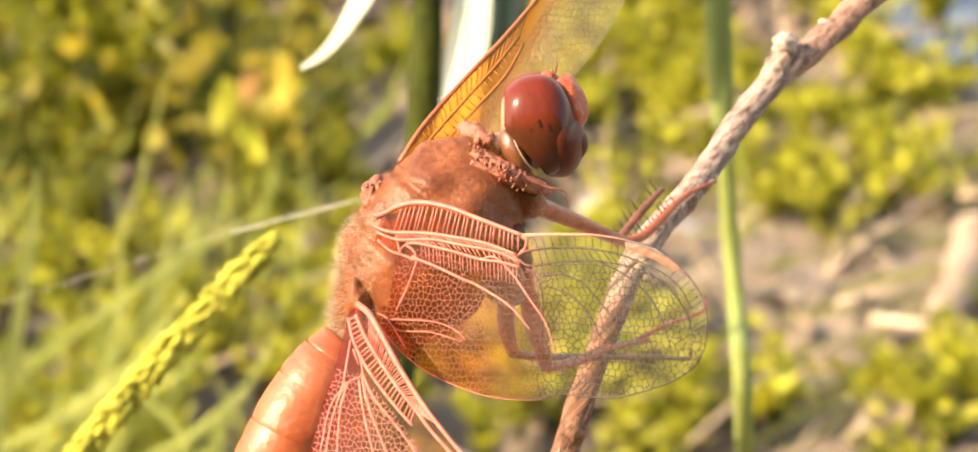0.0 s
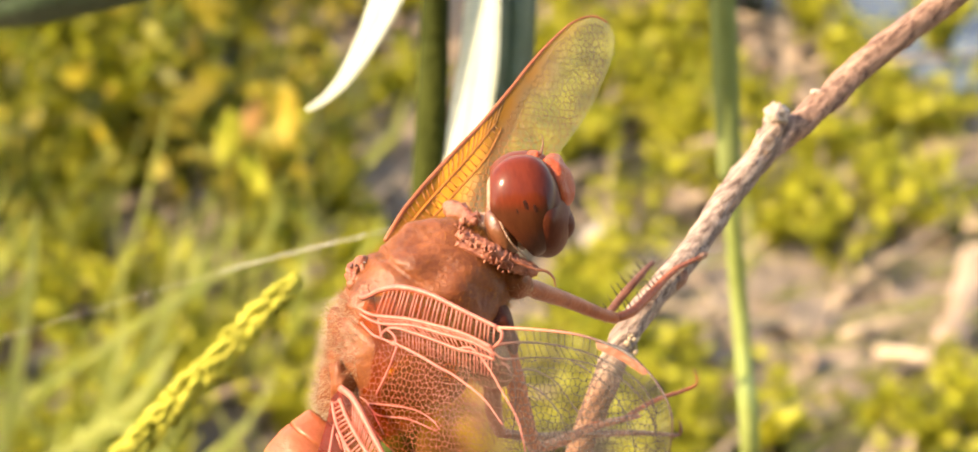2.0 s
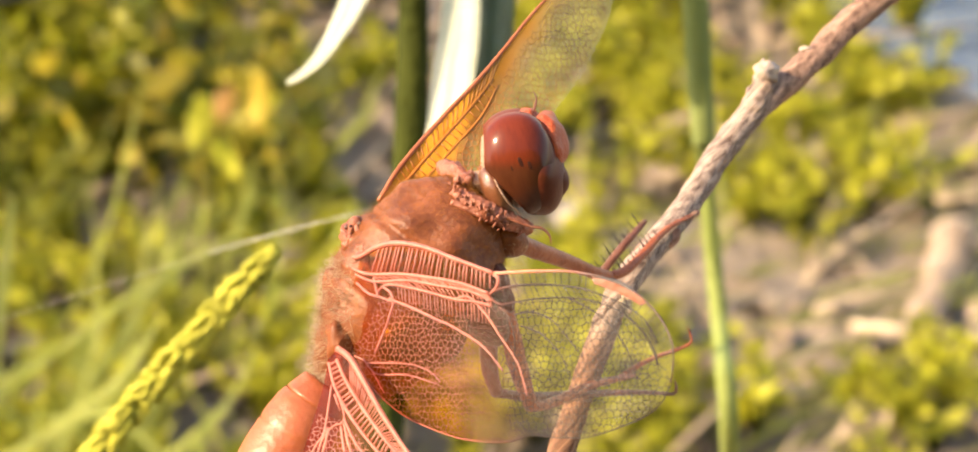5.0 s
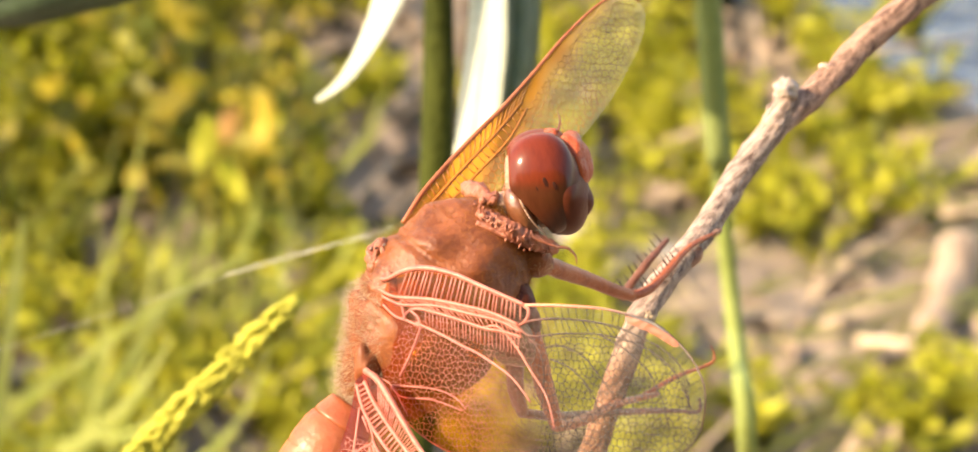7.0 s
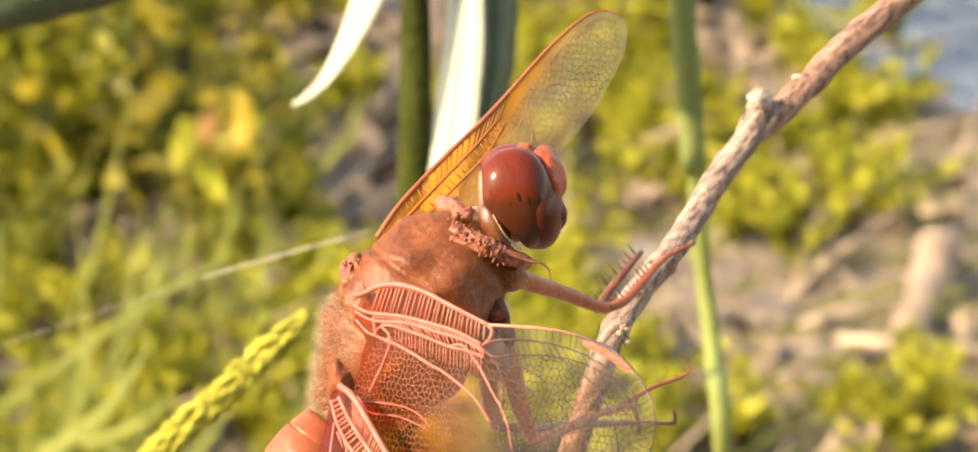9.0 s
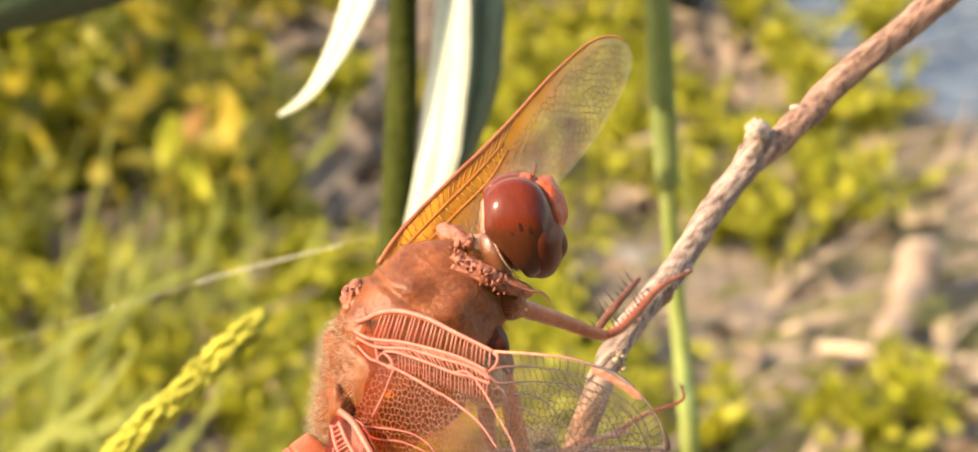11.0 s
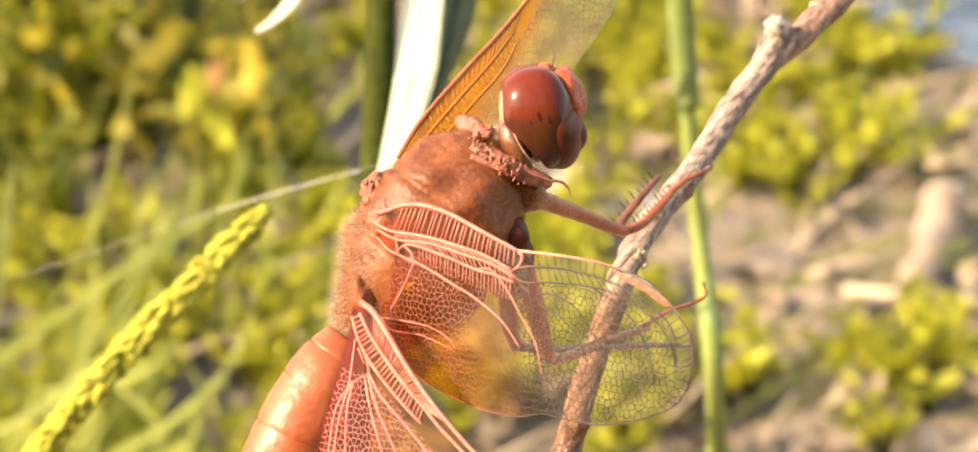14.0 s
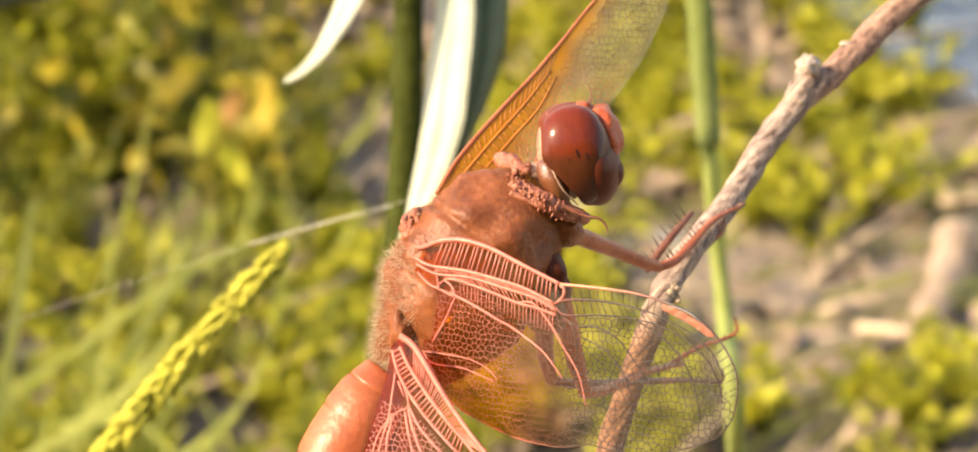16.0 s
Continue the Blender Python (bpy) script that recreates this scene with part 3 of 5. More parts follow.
def turf():
    """Short grass that leans about on the weedy side of the bank."""
    rnd = random.Random(33)
    out = []
    while len(out) < 1150:
        x, y = rnd.uniform(-0.27, -0.02), rnd.uniform(0.62, 0.98)
        if noise.noise(Vector((x * 16, y * 10, 2))) < -0.12 or x * 0.87 / y > -0.05 - 0.12 * rnd.random() ** 2:
            continue
        long, a = rnd.uniform(0.02, 0.065), rnd.gauss(0.9, 0.8)
        out.append(blade((x, y, -0.002), Vector((x + math.cos(a) * long * 0.7, y + rnd.gauss(0, 0.25) * long, long * rnd.uniform(0.5, 1.0))), rnd.uniform(0.0016, 0.0034), 0.2, 4, rnd.uniform(-1, 1)))
    # a thin sprinkling of low blades on the bare bank
    for _ in range(170):
        x, y = rnd.uniform(0.03, 0.20), rnd.uniform(0.70, 0.95)
        long, a = rnd.uniform(0.025, 0.07), rnd.gauss(0.7, 0.5)
        out.append(blade((x, y, 0.0), Vector((x + math.cos(a) * long, y + math.sin(a) * long * 0.6, long * rnd.uniform(0.1, 0.35))), rnd.uniform(0.0016, 0.0030), 0.2, 4, rnd.uniform(-1, 1)))
    return joined(out)


thing("turf", turf(), M_GRASS, Matrix.Identity(4), "short leaning green grass on the weedy bank", "grass", kind="stuff", scale=1)
straw, crumbs = litter()
thing("straw_litter", straw, M_STRAW, Matrix.Identity(4), "scattered pale straw lying on the soil", "litter", kind="stuff", scale=1)
thing("leaf_litter", crumbs, M_DRY, Matrix.Identity(4), "curled brown dead leaves lying on the soil", "litter", kind="stuff", scale=1)


def stick(points, r, label, mat):
    ob = thing("dead_stick", tube(points, [r, r * 0.9, r * 0.7], 10, 24, 0.35, r * 900, freq=90), mat, Matrix.Identity(4), label, "stick", "dead sticks", scale=1)
    part("broken_end", ball(points[0], (r * 1.05, r * 1.05, r * 0.8), None, 12, 8, 0.6, 2.2, r * 900), M_STRAW, ob, scale=1)
    return ob


def stone(x, y, r, seed):
    return thing("stone", ball((0, 0, r * 0.3), (r * 1.3, r * 0.8, r * 0.35), None, 18, 11, 0.5, 1.8, seed), M_STONE, pose(x, y, 0.0, 0, 0, seed * 50), "pale grey stone half sunk in the soil", "stone", "stones", scale=1)


for k, ((x, y), r) in enumerate([((-0.1641, 0.7877), 0.007), ((-0.1376, 0.7812), 0.005), ((0.0784, 0.8571), 0.009), ((0.0949, 0.8473), 0.008), ((0.0444, 0.8771), 0.010), ((0.1007, 0.7541), 0.008)]):
    stone(x, y, r, k + 1.0)

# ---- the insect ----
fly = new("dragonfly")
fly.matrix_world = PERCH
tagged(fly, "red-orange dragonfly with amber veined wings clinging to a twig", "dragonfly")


def thorax_shape():
    rear, axis = Vector((-0.17, -9.55, 0.00)), Vector((0.596, 0.803, 0))
    back = Vector((-0.803, 0.596, 0))
    rows = [(-2.2, 0.9, 1.4, 1.4), (-1.0, 2.3, 2.7, 2.9), (0.4, 3.1, 3.5, 3.9), (2.0, 3.9, 4.3, 4.5), (3.8, 4.7, 4.9, 4.9), (5.6, 5.2, 5.2, 5.1),
            (7.4, 5.4, 5.3, 5.2), (9.2, 5.2, 5.2, 5.0), (10.8, 4.8, 4.8, 4.6), (12.2, 4.3, 4.3, 4.0), (13.4, 3.4, 3.6, 3.2), (14.4, 2.2, 2.6, 2.2), (15.0, 1.2, 1.8, 1.4)]
    fine = []
    for i in range(97):
        t = i / 96
        c = [ramp_at([r[k] for r in rows], t) for k in range(4)]
        dent = 1 - 0.05 * math.exp(-((c[0] - 5.0) / 0.28) ** 2) - 0.05 * math.exp(-((c[0] - 9.4) / 0.28) ** 2) - 0.03 * math.exp(-((c[0] - 1.6) / 0.3) ** 2)
        fine.append((rear + axis * c[0], back, c[1] * dent, c[2] * dent, c[3] * dent))
    verts, faces = loft(fine, 96, 0.10, 0.45)
    # low humps of the muscle plates, fine wrinkles between them
    out = []
    for v in verts:
        d = (v - rear - axis * (v - rear).dot(axis))
        d = d.normalized() if d.length > 1e-6 else back
        hump = noise.noise(Vector((v.x * 0.42, v.y * 0.42, v.z * 0.42 + 7)))
        fold = abs(noise.noise(Vector((v.x * 0.6 + v.y * 0.35 + 3, v.y * 0.22, v.z * 0.5)))) ** 0.6
        out.append(v + d * (0.34 * hump + 0.10 * (fold - 0.45) + 0.03 * noise.noise(v * 2.4)))
    return out, faces


thorax_mesh = thorax_shape()
thorax = part("thorax", thorax_mesh, M_THORAX, fly, "furry rust-brown thorax")


def fur(shape, count, pick, seed, lift=1.0):
    """Roots on the mesh and ways outward, at points that pick accepts."""
    rnd = random.Random(seed)
    v, f = shape
    mid = sum((Vector(q) for q in v), Vector()) / len(v)
    out = []
    while len(out) < count:
        q = [Vector(v[i]) for i in f[rnd.randrange(len(f) - 2)][:4]]
        s, t = rnd.random(), rnd.random()
        p = q[0].lerp(q[1], s).lerp(q[3].lerp(q[2], s), t)
        nrm = (q[1] - q[0]).cross(q[3] - q[0])
        nrm = nrm.normalized() if nrm.length > 1e-9 else (p - mid).normalized()
        if nrm.dot(p - mid) < 0:
            nrm = -nrm
        if pick(p):
            out.append((p, nrm * lift + Vector((-0.25, -0.25, 0))))
    return out


part("fur", hairs(fur(thorax_mesh, 11000, lambda p: p.z > -3, 3), 0.55, 0.007, 0.8), M_HAIR, thorax, "short golden fur", kind="stuff")
part("rear_fur", hairs(fur(thorax_mesh, 3000, lambda p: p.x < 0.4 and p.y < -2.0, 4), 0.95, 0.013, 0.8), M_FUZZ, thorax, "long pale fur", kind="stuff")
# wing roots on the back: knobbly hinge plates
def knobs(middle, spread, count, size, seed):
    """A cluster of small uneven lumps."""
    rnd = random.Random(seed)
    out = []
    for k in range(count):
        q = Vector(middle) + Vector([rnd.gauss(0, c) for c in spread])
        r = size * rnd.uniform(0.5, 1.3)
        turn = Euler([rnd.uniform(0, 3) for _ in range(3)]).to_matrix()
        out.append(ball(q, (r, r * rnd.uniform(0.5, 0.9), r * rnd.uniform(0.5, 1.0)), turn, 10, 7, 0.4, 2.5, k + seed))
    return joined(out)


part("hinge_plate", ball((0.25, -0.64, -0.20), (0.8, 1.05, 1.4), None, 32, 22, 0.5, 3.0, 1), M_COLLAR, thorax, "knobbly hinge plate")
part("hinge_cluster", knobs((0.55, -0.75, 0.55), (0.33, 0.60, 0.35), 16, 0.52, 3), M_COLLAR, thorax, "small wrinkled knobs at the wing hinge", kind="stuff")
part("hinge_gloss", knobs((0.30, -0.05, 0.8), (0.22, 0.22, 0.25), 4, 0.26, 9), M_MAROON, thorax, "dark glossy knobs at the wing hinge", kind="stuff")
part("hinge_plate", ball((1.07, -2.53, 3.00), (1.0, 1.3, 0.9), None, 24, 16, 0.6, 2.6, 4), M_COLLAR, thorax, "knobbly hinge plate")
part("hinge_plate", ball((-0.67, -7.73, 3.60), (0.9, 1.6, 1.0), None, 24, 16, 0.3, 1.6, 6), M_THORAX, thorax)
# plates coloured dark to imitate shade on the thorax side and belly
part("shaded_side_plate", ball((4.75, -7.3, 3.95), (3.1, 2.55, 1.4), Matrix.Rotation(radians(18), 3, "Z"), 28, 18, 0.15, 1.3, 3), M_MAROON, thorax, "glossy side plate, its shade painted maroon")
part("shaded_side_plate", ball((8.82, -6.10, 1.00), (1.6, 2.4, 2.6), Matrix.Rotation(radians(30), 3, "Z"), 28, 18, 0.12, 1.3, 5), M_MAROON, thorax)


part("coxa", ball((9.75, -3.75, 1.6), (0.95, 1.5, 1.4), Matrix.Rotation(radians(20), 3, "Z"), 24, 16, 0.2, 1.6, 2), M_LIP, thorax, "dark rounded leg root")
part("coxa", ball((10.35, -5.15, 0.6), (0.75, 1.1, 1.1), Matrix.Rotation(radians(10), 3, "Z"), 20, 14, 0.2, 1.6, 8), M_LIP, thorax, "dark rounded leg root")


def on_side(x, y, lift=0.0):
    """A point on the near side of the thorax above the given place."""
    axis, back = Vector((0.596, 0.803, 0)), Vector((-0.803, 0.596, 0))
    d = Vector((x, y, 0)) - Vector((-0.17, -9.55, 0.00))
    a, n = d.dot(axis), d.dot(back)
    high = 5.35 * math.sqrt(max(0.05, 1 - ((a - 7.0) / 9.2) ** 2))
    return Vector((x, y, 0.96 * math.sqrt(max(0.02, high * high - n * n)) + lift))


def waxy(x, y, r, seed):
    rnd = random.Random(seed)
    spots = []
    for _ in range(110):
        u, v = rnd.gauss(0, r), rnd.gauss(0, r * 0.7)
        spots.append((on_side(x + u, y + v, -0.02), (rnd.uniform(-0.6, 0.2), rnd.uniform(-0.2, 0.8), 0.7)))
    part("pale_tuft", hairs(spots, 0.5, 0.008, 0.6, seed), M_HAIR, thorax, "tuft of pale hair", kind="stuff")


for k, (x, y, _) in enumerate([(10.45, -2.35, 0.00), (9.46, -1.84, 0.00), (-0.81, -5.48, 0.00), (-0.17, -4.62, 0.00), (-1.46, -7.41, 0.00)]):
    waxy(x, y, 0.5, 50 + k)


def collar_shape():
    rnd = random.Random(6)
    shapes = [tube([(7.00, 2.07, 2.60), (8.39, 1.42, 3.30), (10.07, 0.45, 3.10), (12.21, -0.36, 1.30)], [0.4, 0.62, 0.6, 0.4], 18, 60, 0.5, 2.0, freq=3.5)]
    for i in range(90):
        t = rnd.random()
        q = spline([(7.00, 2.13, 3.20), (8.39, 1.40, 4.00), (10.06, 0.36, 3.80), (11.85, -0.37, 2.20)], 40)[int(t * 39)]
        turn = Matrix.Rotation(radians(rnd.uniform(-60, 20)), 3, "Z")
        shapes.append(ball(q + Vector((0, rnd.gauss(0, 0.3), rnd.uniform(-0.3, 0.1))), (0.075, rnd.uniform(0.10, 0.24), 0.10), turn, 7, 5, 0.4, 2, i))
    return joined(shapes)


part("shoulder", ball((10.45, -0.89, -0.40), (1.7, 1.35, 2.3), Matrix.Rotation(radians(-25), 3, "Z"), 28, 18, 0.15, 1.4, 3), M_THORAX, thorax, "rounded shoulder above the foreleg")
part("shoulder_fur", hairs([(Vector((10.60, -1.76, 1.20)) + Vector((0.05 * k - 1.5, 0.5 * math.sin(k * 1.7), 0.5 * math.cos(k))), (0.3, -0.5, 0.6)) for k in range(60)], 0.7, 0.010, 0.7, 29), M_FUZZ, thorax, "pale hair at the leg root", kind="stuff")
part("collar", collar_shape(), M_COLLAR, thorax, "wrinkled pinkish collar")
part("collar_lobe", joined([tube([(6.30, 4.05, -1.40), (6.75, 3.65, -0.60), (7.32, 3.30, 0.30), (8.05, 2.74, 1.20)], [0.45, 0.75, 0.72, 0.5], 16, 30, 0.5, 3.0, freq=2.2), tube([(7.4, 2.2, 2.0), (7.7, 2.9, 1.6), (8.3, 3.3, 1.0)], [0.4, 0.5, 0.4], 14, 20, 0.5, 5.0, freq=2.2)]), M_COLLAR, thorax, "lumpy pinkish lobe behind the head")
part("collar_lumps", knobs((7.75, 2.60, 1.80), (0.5, 0.35, 0.4), 16, 0.32, 7), M_COLLAR, thorax, "small uneven lumps", kind="stuff")
part("collar_fur", hairs([(Vector((8.39, 2.37, 2.40)) + Vector((0.04 * k - 1.2, -0.025 * k + 0.6, 0.4 * math.sin(k))), (0.1, 0.7, 0.6)) for k in range(70)], 0.8, 0.014, 0.7, 9), M_HAIR, thorax, "pale hair behind the head", kind="stuff")
part("neck_fur", hairs([(Vector((8.2 + 0.012 * k, 2.9 - 0.018 * k, 1.5 + 0.35 * math.sin(k * 2.1))) + Vector((0.3 * math.sin(k * 1.3), 0.3 * math.cos(k * 0.9), 0)), (-0.2, 0.5, 0.8)) for k in range(110)], 0.8, 0.018, 0.9, 19), M_FUZZ, thorax, "whitish fuzz on the neck", kind="stuff")
part("neck", joined([ball((8.82, 2.44, 0.00), (1.6, 1.3, 1.6), None, 18, 12, 0.25, 2, 3)]), M_PALE, thorax, "pale neck")

# abdomen, ring by ring
spine = spline([(-1.68, -10.53, 2.00), (-3.18, -12.80, 3.00), (-5.03, -16.12, 3.50), (-7.13, -20.73, 3.50), (-10.23, -27.67, 2.00), (-13.02, -35.24, 0.00)], 90)
wide = [1.6, 2.35, 2.6, 2.75, 2.8, 2.8, 2.75, 2.65, 2.5, 2.3, 2.1, 1.9, 1.6, 1.1]
rings = [0, 5, 13, 24, 36, 48, 58, 67, 75, 82, 89]
abdomen = None
for k, (a, b) in enumerate(zip(rings, rings[1:])):
    sections = []
    for i in range(a, b + 1):
        way = (spine[min(i + 1, 89)] - spine[max(i - 1, 0)]).normalized()
        back = Vector((0, 0, 1)).cross(way).normalized()
        t = (i - a) / (b - a)
        r = ramp_at(wide, i / 89) * (1 + 0.012 * math.sin(math.pi * t) - (0.03 if i == b else 0))
        sections.append((spine[i], back, r, r, r * 0.92))
    shape = loft(sections, 36, 0.03, 0.8, 1.0, k == 0)
    if abdomen is None:
        abdomen = part("abdomen", shape, M_ABDOMEN, fly, "plump glossy orange-red abdomen")
    else:
        part("abdomen_ring", shape, M_ABDOMEN, abdomen)

# head: built round the neck; across is ahead, up is the crown
NECK = (9.03, 2.65, 0.00)
def cut(shape, planes):
    """Flattens what lies behind each plane (a point and the way it faces) onto it."""
    verts = []
    for v in shape[0]:
        v = Vector(v)
        for q, way in planes:
            way = Vector(way).normalized()
            d = (v - Vector(q)).dot(way)
            if d < 0:
                v = v - way * d
        verts.append(v)
    return verts, shape[1]


head = part("head", cut(ball((1.5, 1.25, 0), (1.9, 3.25, 3.2), None, 40, 30, 0.10, 3.5, 2), [((-0.12, 0, 0), (1, 0, 0)), ((-0.12, 1.1, 0), (0.73, 0.68, 0))]), M_PALE, fly, "round head with pale hind rim")
eye = ball((0, 0, 0), (2.85, 3.5, 2.35), Matrix.Rotation(radians(6), 3, "Z"), 72, 48, power=0.92)
eye = ([Vector((v.x * (0.90 if v.x > 0 else 1), v.y, v.z)) for v in eye[0]], eye[1])
eye = cut(eye, [((-2.3, 0, 0), (1, 0, 0)), ((-2.3, -0.15, 0), (0.73, 0.68, 0))])
for side in (1, -1):
    ob = part("compound_eye", eye, M_EYE, head, "large glossy red-brown compound eye", at=Matrix.Translation(Vector((2.4, 1.55, side * 1.9)) * MM))
    # pseudopupil, which follows the view, built as fixed dark spots facing it
    for x, y, r in ((0.10, 0.25, 0.27), (0.70, 0.05, 0.19), (-0.45, -0.15, 0.15)):
        part("pseudopupil_spot", ball((x, y, side * (2.35 - 0.015 - 0.06 * abs(x))), (r * 0.6, r * 1.5, 0.03), Matrix.Rotation(radians(20), 3, "Z"), 12, 8, 0.2, 2, r * 9), M_FLECK, ob)
for side in (1, -1):
    part("temple", ball((0.85, -0.20, side * 2.60), (0.85, 1.8, 1.15), Matrix.Rotation(radians(28), 3, "Z"), 24, 18, 0.06, 1.5, 4), M_TEMPLE, head, "orange-brown temple behind the eye")
    # thin pale line on the eye's lower rear
    part("eye_line", tube([(0.55, 1.3, side * 3.45), (0.95, 0.3, side * 3.85), (1.6, -0.8, side * 3.75), (2.5, -1.75, side * 3.05)], [0.05, 0.07, 0.07, 0.04], 6, 20), M_PALE, head, "pale line along the eye")
part("brow", ball((4.4, 3.0, 0), (1.3, 1.95, 2.5), Matrix.Rotation(radians(14), 3, "Z"), 32, 22, 0.16, 1.8, 3, 0.85), M_FRONS, head, "bulging bright red brow")
part("crown", ball((3.1, 4.6, 0), (0.7, 0.62, 0.9), None, 18, 12, 0.25, 1.5, 4), M_FRONS, head, "small red crown bump")
part("cheek", ball((3.75, 0.75, 0), (1.85, 2.85, 3.95), Matrix.Rotation(radians(6), 3, "Z"), 40, 28, 0.03, 1.4, 8), M_CHEEK, head, "dark red-brown cheek")
part("lip", ball((4.7, 0.25, 0), (1.2, 1.3, 2.4), None, 24, 16, 0.1, 1.4, 5), M_LIP, head, "dark red-brown upper lip")
part("jaw", ball((3.9, -1.05, 0), (1.4, 0.95, 1.7), Matrix.Rotation(radians(24), 3, "Z"), 24, 16, 0.1, 1.4, 6), M_LIP, head, "dark brown jaw")
for side in (1, -1):
    part("antenna", tube([(3.5, 4.9, side * 0.6), (3.7, 5.6, side * 0.9), (3.6, 6.2, side * 1.2)], [0.07, 0.04, 0.02], 6, 10), M_LEG_DARK, head, "thin dark antenna")
part("hind_fringe", hairs([((-0.1 + 0.05 * math.cos(k), 4.0 - 0.042 * k, 2.3 + 0.6 * math.sin(k * 0.07)), (-0.7, 0.1, 0.5)) for k in range(80)], 0.45, 0.012, 0.6), M_HAIR, head, "pale hair fringe", kind="stuff")

# legs
def leg(name, path, radii, mat, spines, label, spine_way, seed):
    ob = part(name, tube(path, radii, 10, 26, 0.08, seed, freq=2.0), mat, fly, label)
    line = spline(path, 60)
    a, b = int(spines[0] * 59), int(spines[1] * 59)
    spots = [(line[a + (b - a) * i // max(spines[2] - 1, 1)], spine_way) for i in range(spines[2])]
    part("bristle", hairs(spots, spines[3], 0.085, 0.12, seed), M_SPINE, ob, "row of stiff dark spines", kind="stuff")
    return ob


leg("foreleg", [(10.76, -1.06, -1.00), (12.34, -1.73, -4.00), (14.71, -2.60, -8.83), (16.91, -3.52, -12.56), (18.31, -3.99, -14.64)], [0.62, 0.66, 0.58, 0.52, 0.44], M_LEG, (0.2, 0.95, 24, 0.6), "rust-red foreleg with bristles", (0.25, 0.9, 0.2), 11)
leg("foreleg_shin", [(18.31, -3.99, -14.64), (19.62, -3.53, -15.47), (21.13, -2.22, -17.13), (22.94, -0.55, -19.20), (25.13, 0.49, -21.28)], [0.38, 0.34, 0.3, 0.22, 0.12], M_LEG, (0.08, 0.6, 11, 1.5), "thin red shin lying along the twig", (-0.55, 0.8, 0.3), 12)
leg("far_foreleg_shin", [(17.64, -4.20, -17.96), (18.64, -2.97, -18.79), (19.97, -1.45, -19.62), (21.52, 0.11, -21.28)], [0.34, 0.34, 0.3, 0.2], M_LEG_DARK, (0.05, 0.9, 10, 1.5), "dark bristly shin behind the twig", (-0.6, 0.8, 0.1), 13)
leg("middle_leg", [(10.31, -5.46, 1.00), (10.75, -7.41, 0.00), (11.36, -10.10, -3.00), (12.21, -12.80, -6.00)], [0.6, 0.72, 0.66, 0.5], M_LEG, (0.3, 0.9, 8, 0.5), "rust-red middle leg behind the wing", (-0.8, 0.1, 0.3), 14)
leg("middle_leg_shin", [(12.21, -12.80, -6.00), (13.58, -12.82, -8.83), (15.29, -12.41, -12.15), (17.05, -11.93, -15.47), (20.35, -11.52, -19.62)], [0.42, 0.4, 0.36, 0.3, 0.2], M_LEG, (0.05, 0.8, 10, 0.9), "red shin reaching for the twig", (0.1, -0.9, 0.2), 15)
leg("hind_leg", [(9.35, -5.73, -2.00), (9.27, -7.92, -3.00), (9.37, -10.19, -5.00), (9.83, -11.87, -7.00)], [0.62, 0.66, 0.6, 0.45], M_LEG_DARK, (0.3, 0.9, 8, 0.5), "hind leg, its shade put into the dark colour", (-0.8, 0.1, 0.3), 16)
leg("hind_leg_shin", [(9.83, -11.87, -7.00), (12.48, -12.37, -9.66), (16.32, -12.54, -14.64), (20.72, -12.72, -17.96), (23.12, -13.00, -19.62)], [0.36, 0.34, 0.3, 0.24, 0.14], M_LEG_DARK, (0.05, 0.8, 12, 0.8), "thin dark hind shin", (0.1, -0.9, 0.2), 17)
leg("far_foot", [(18.60, -11.90, -18.40), (21.80, -10.35, -20.40), (24.00, -9.75, -22.10), (24.95, -9.30, -22.50), (25.00, -8.80, -22.50), (24.70, -8.05, -22.50)], [0.2, 0.2, 0.19, 0.17, 0.15, 0.05], M_LEG, (0.6, 0.95, 4, 0.5), "thin hooked foot beyond the twig", (0.3, 0.8, 0.1), 18)

part("hind_foot", tube([(22.6, -12.95, -19.3), (23.35, -12.98, -19.7), (23.55, -12.6, -19.7), (23.45, -11.9, -19.7)], [0.16, 0.15, 0.13, 0.05], 8, 16), M_LEG_DARK, fly, "small dark hooked foot")

# the other forelimb: thigh lying along the collar, shin folded on it or swung up to wipe the head
KNEE = (6.88, 1.49, 3.50)
thigh = part("wiping_foreleg", tube([(12.21, -0.40, 1.40), (10.58, -0.05, 3.00), (8.81, 0.61, 3.60), KNEE], [0.3, 0.3, 0.24, 0.2], 12, 40, 0.35, 3, freq=3.0), M_COLLAR, fly, "pinkish thigh folded along the collar")
SHIN_DOWN, SHIN_UP = -17.5, 65.0
shin = part("shin", tube([(0, 0, 0), (1.8, 0.15, 0.0), (3.8, 0.1, -0.1), (5.6, -0.05, -0.2)], [0.2, 0.17, 0.15, 0.11], 10, 30, 0.2, 4, freq=3.0), M_COLLAR, thigh, "slim comb-edged shin")
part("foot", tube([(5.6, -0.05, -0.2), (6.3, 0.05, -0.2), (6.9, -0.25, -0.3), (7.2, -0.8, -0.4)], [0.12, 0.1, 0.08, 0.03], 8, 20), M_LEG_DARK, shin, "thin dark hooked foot")
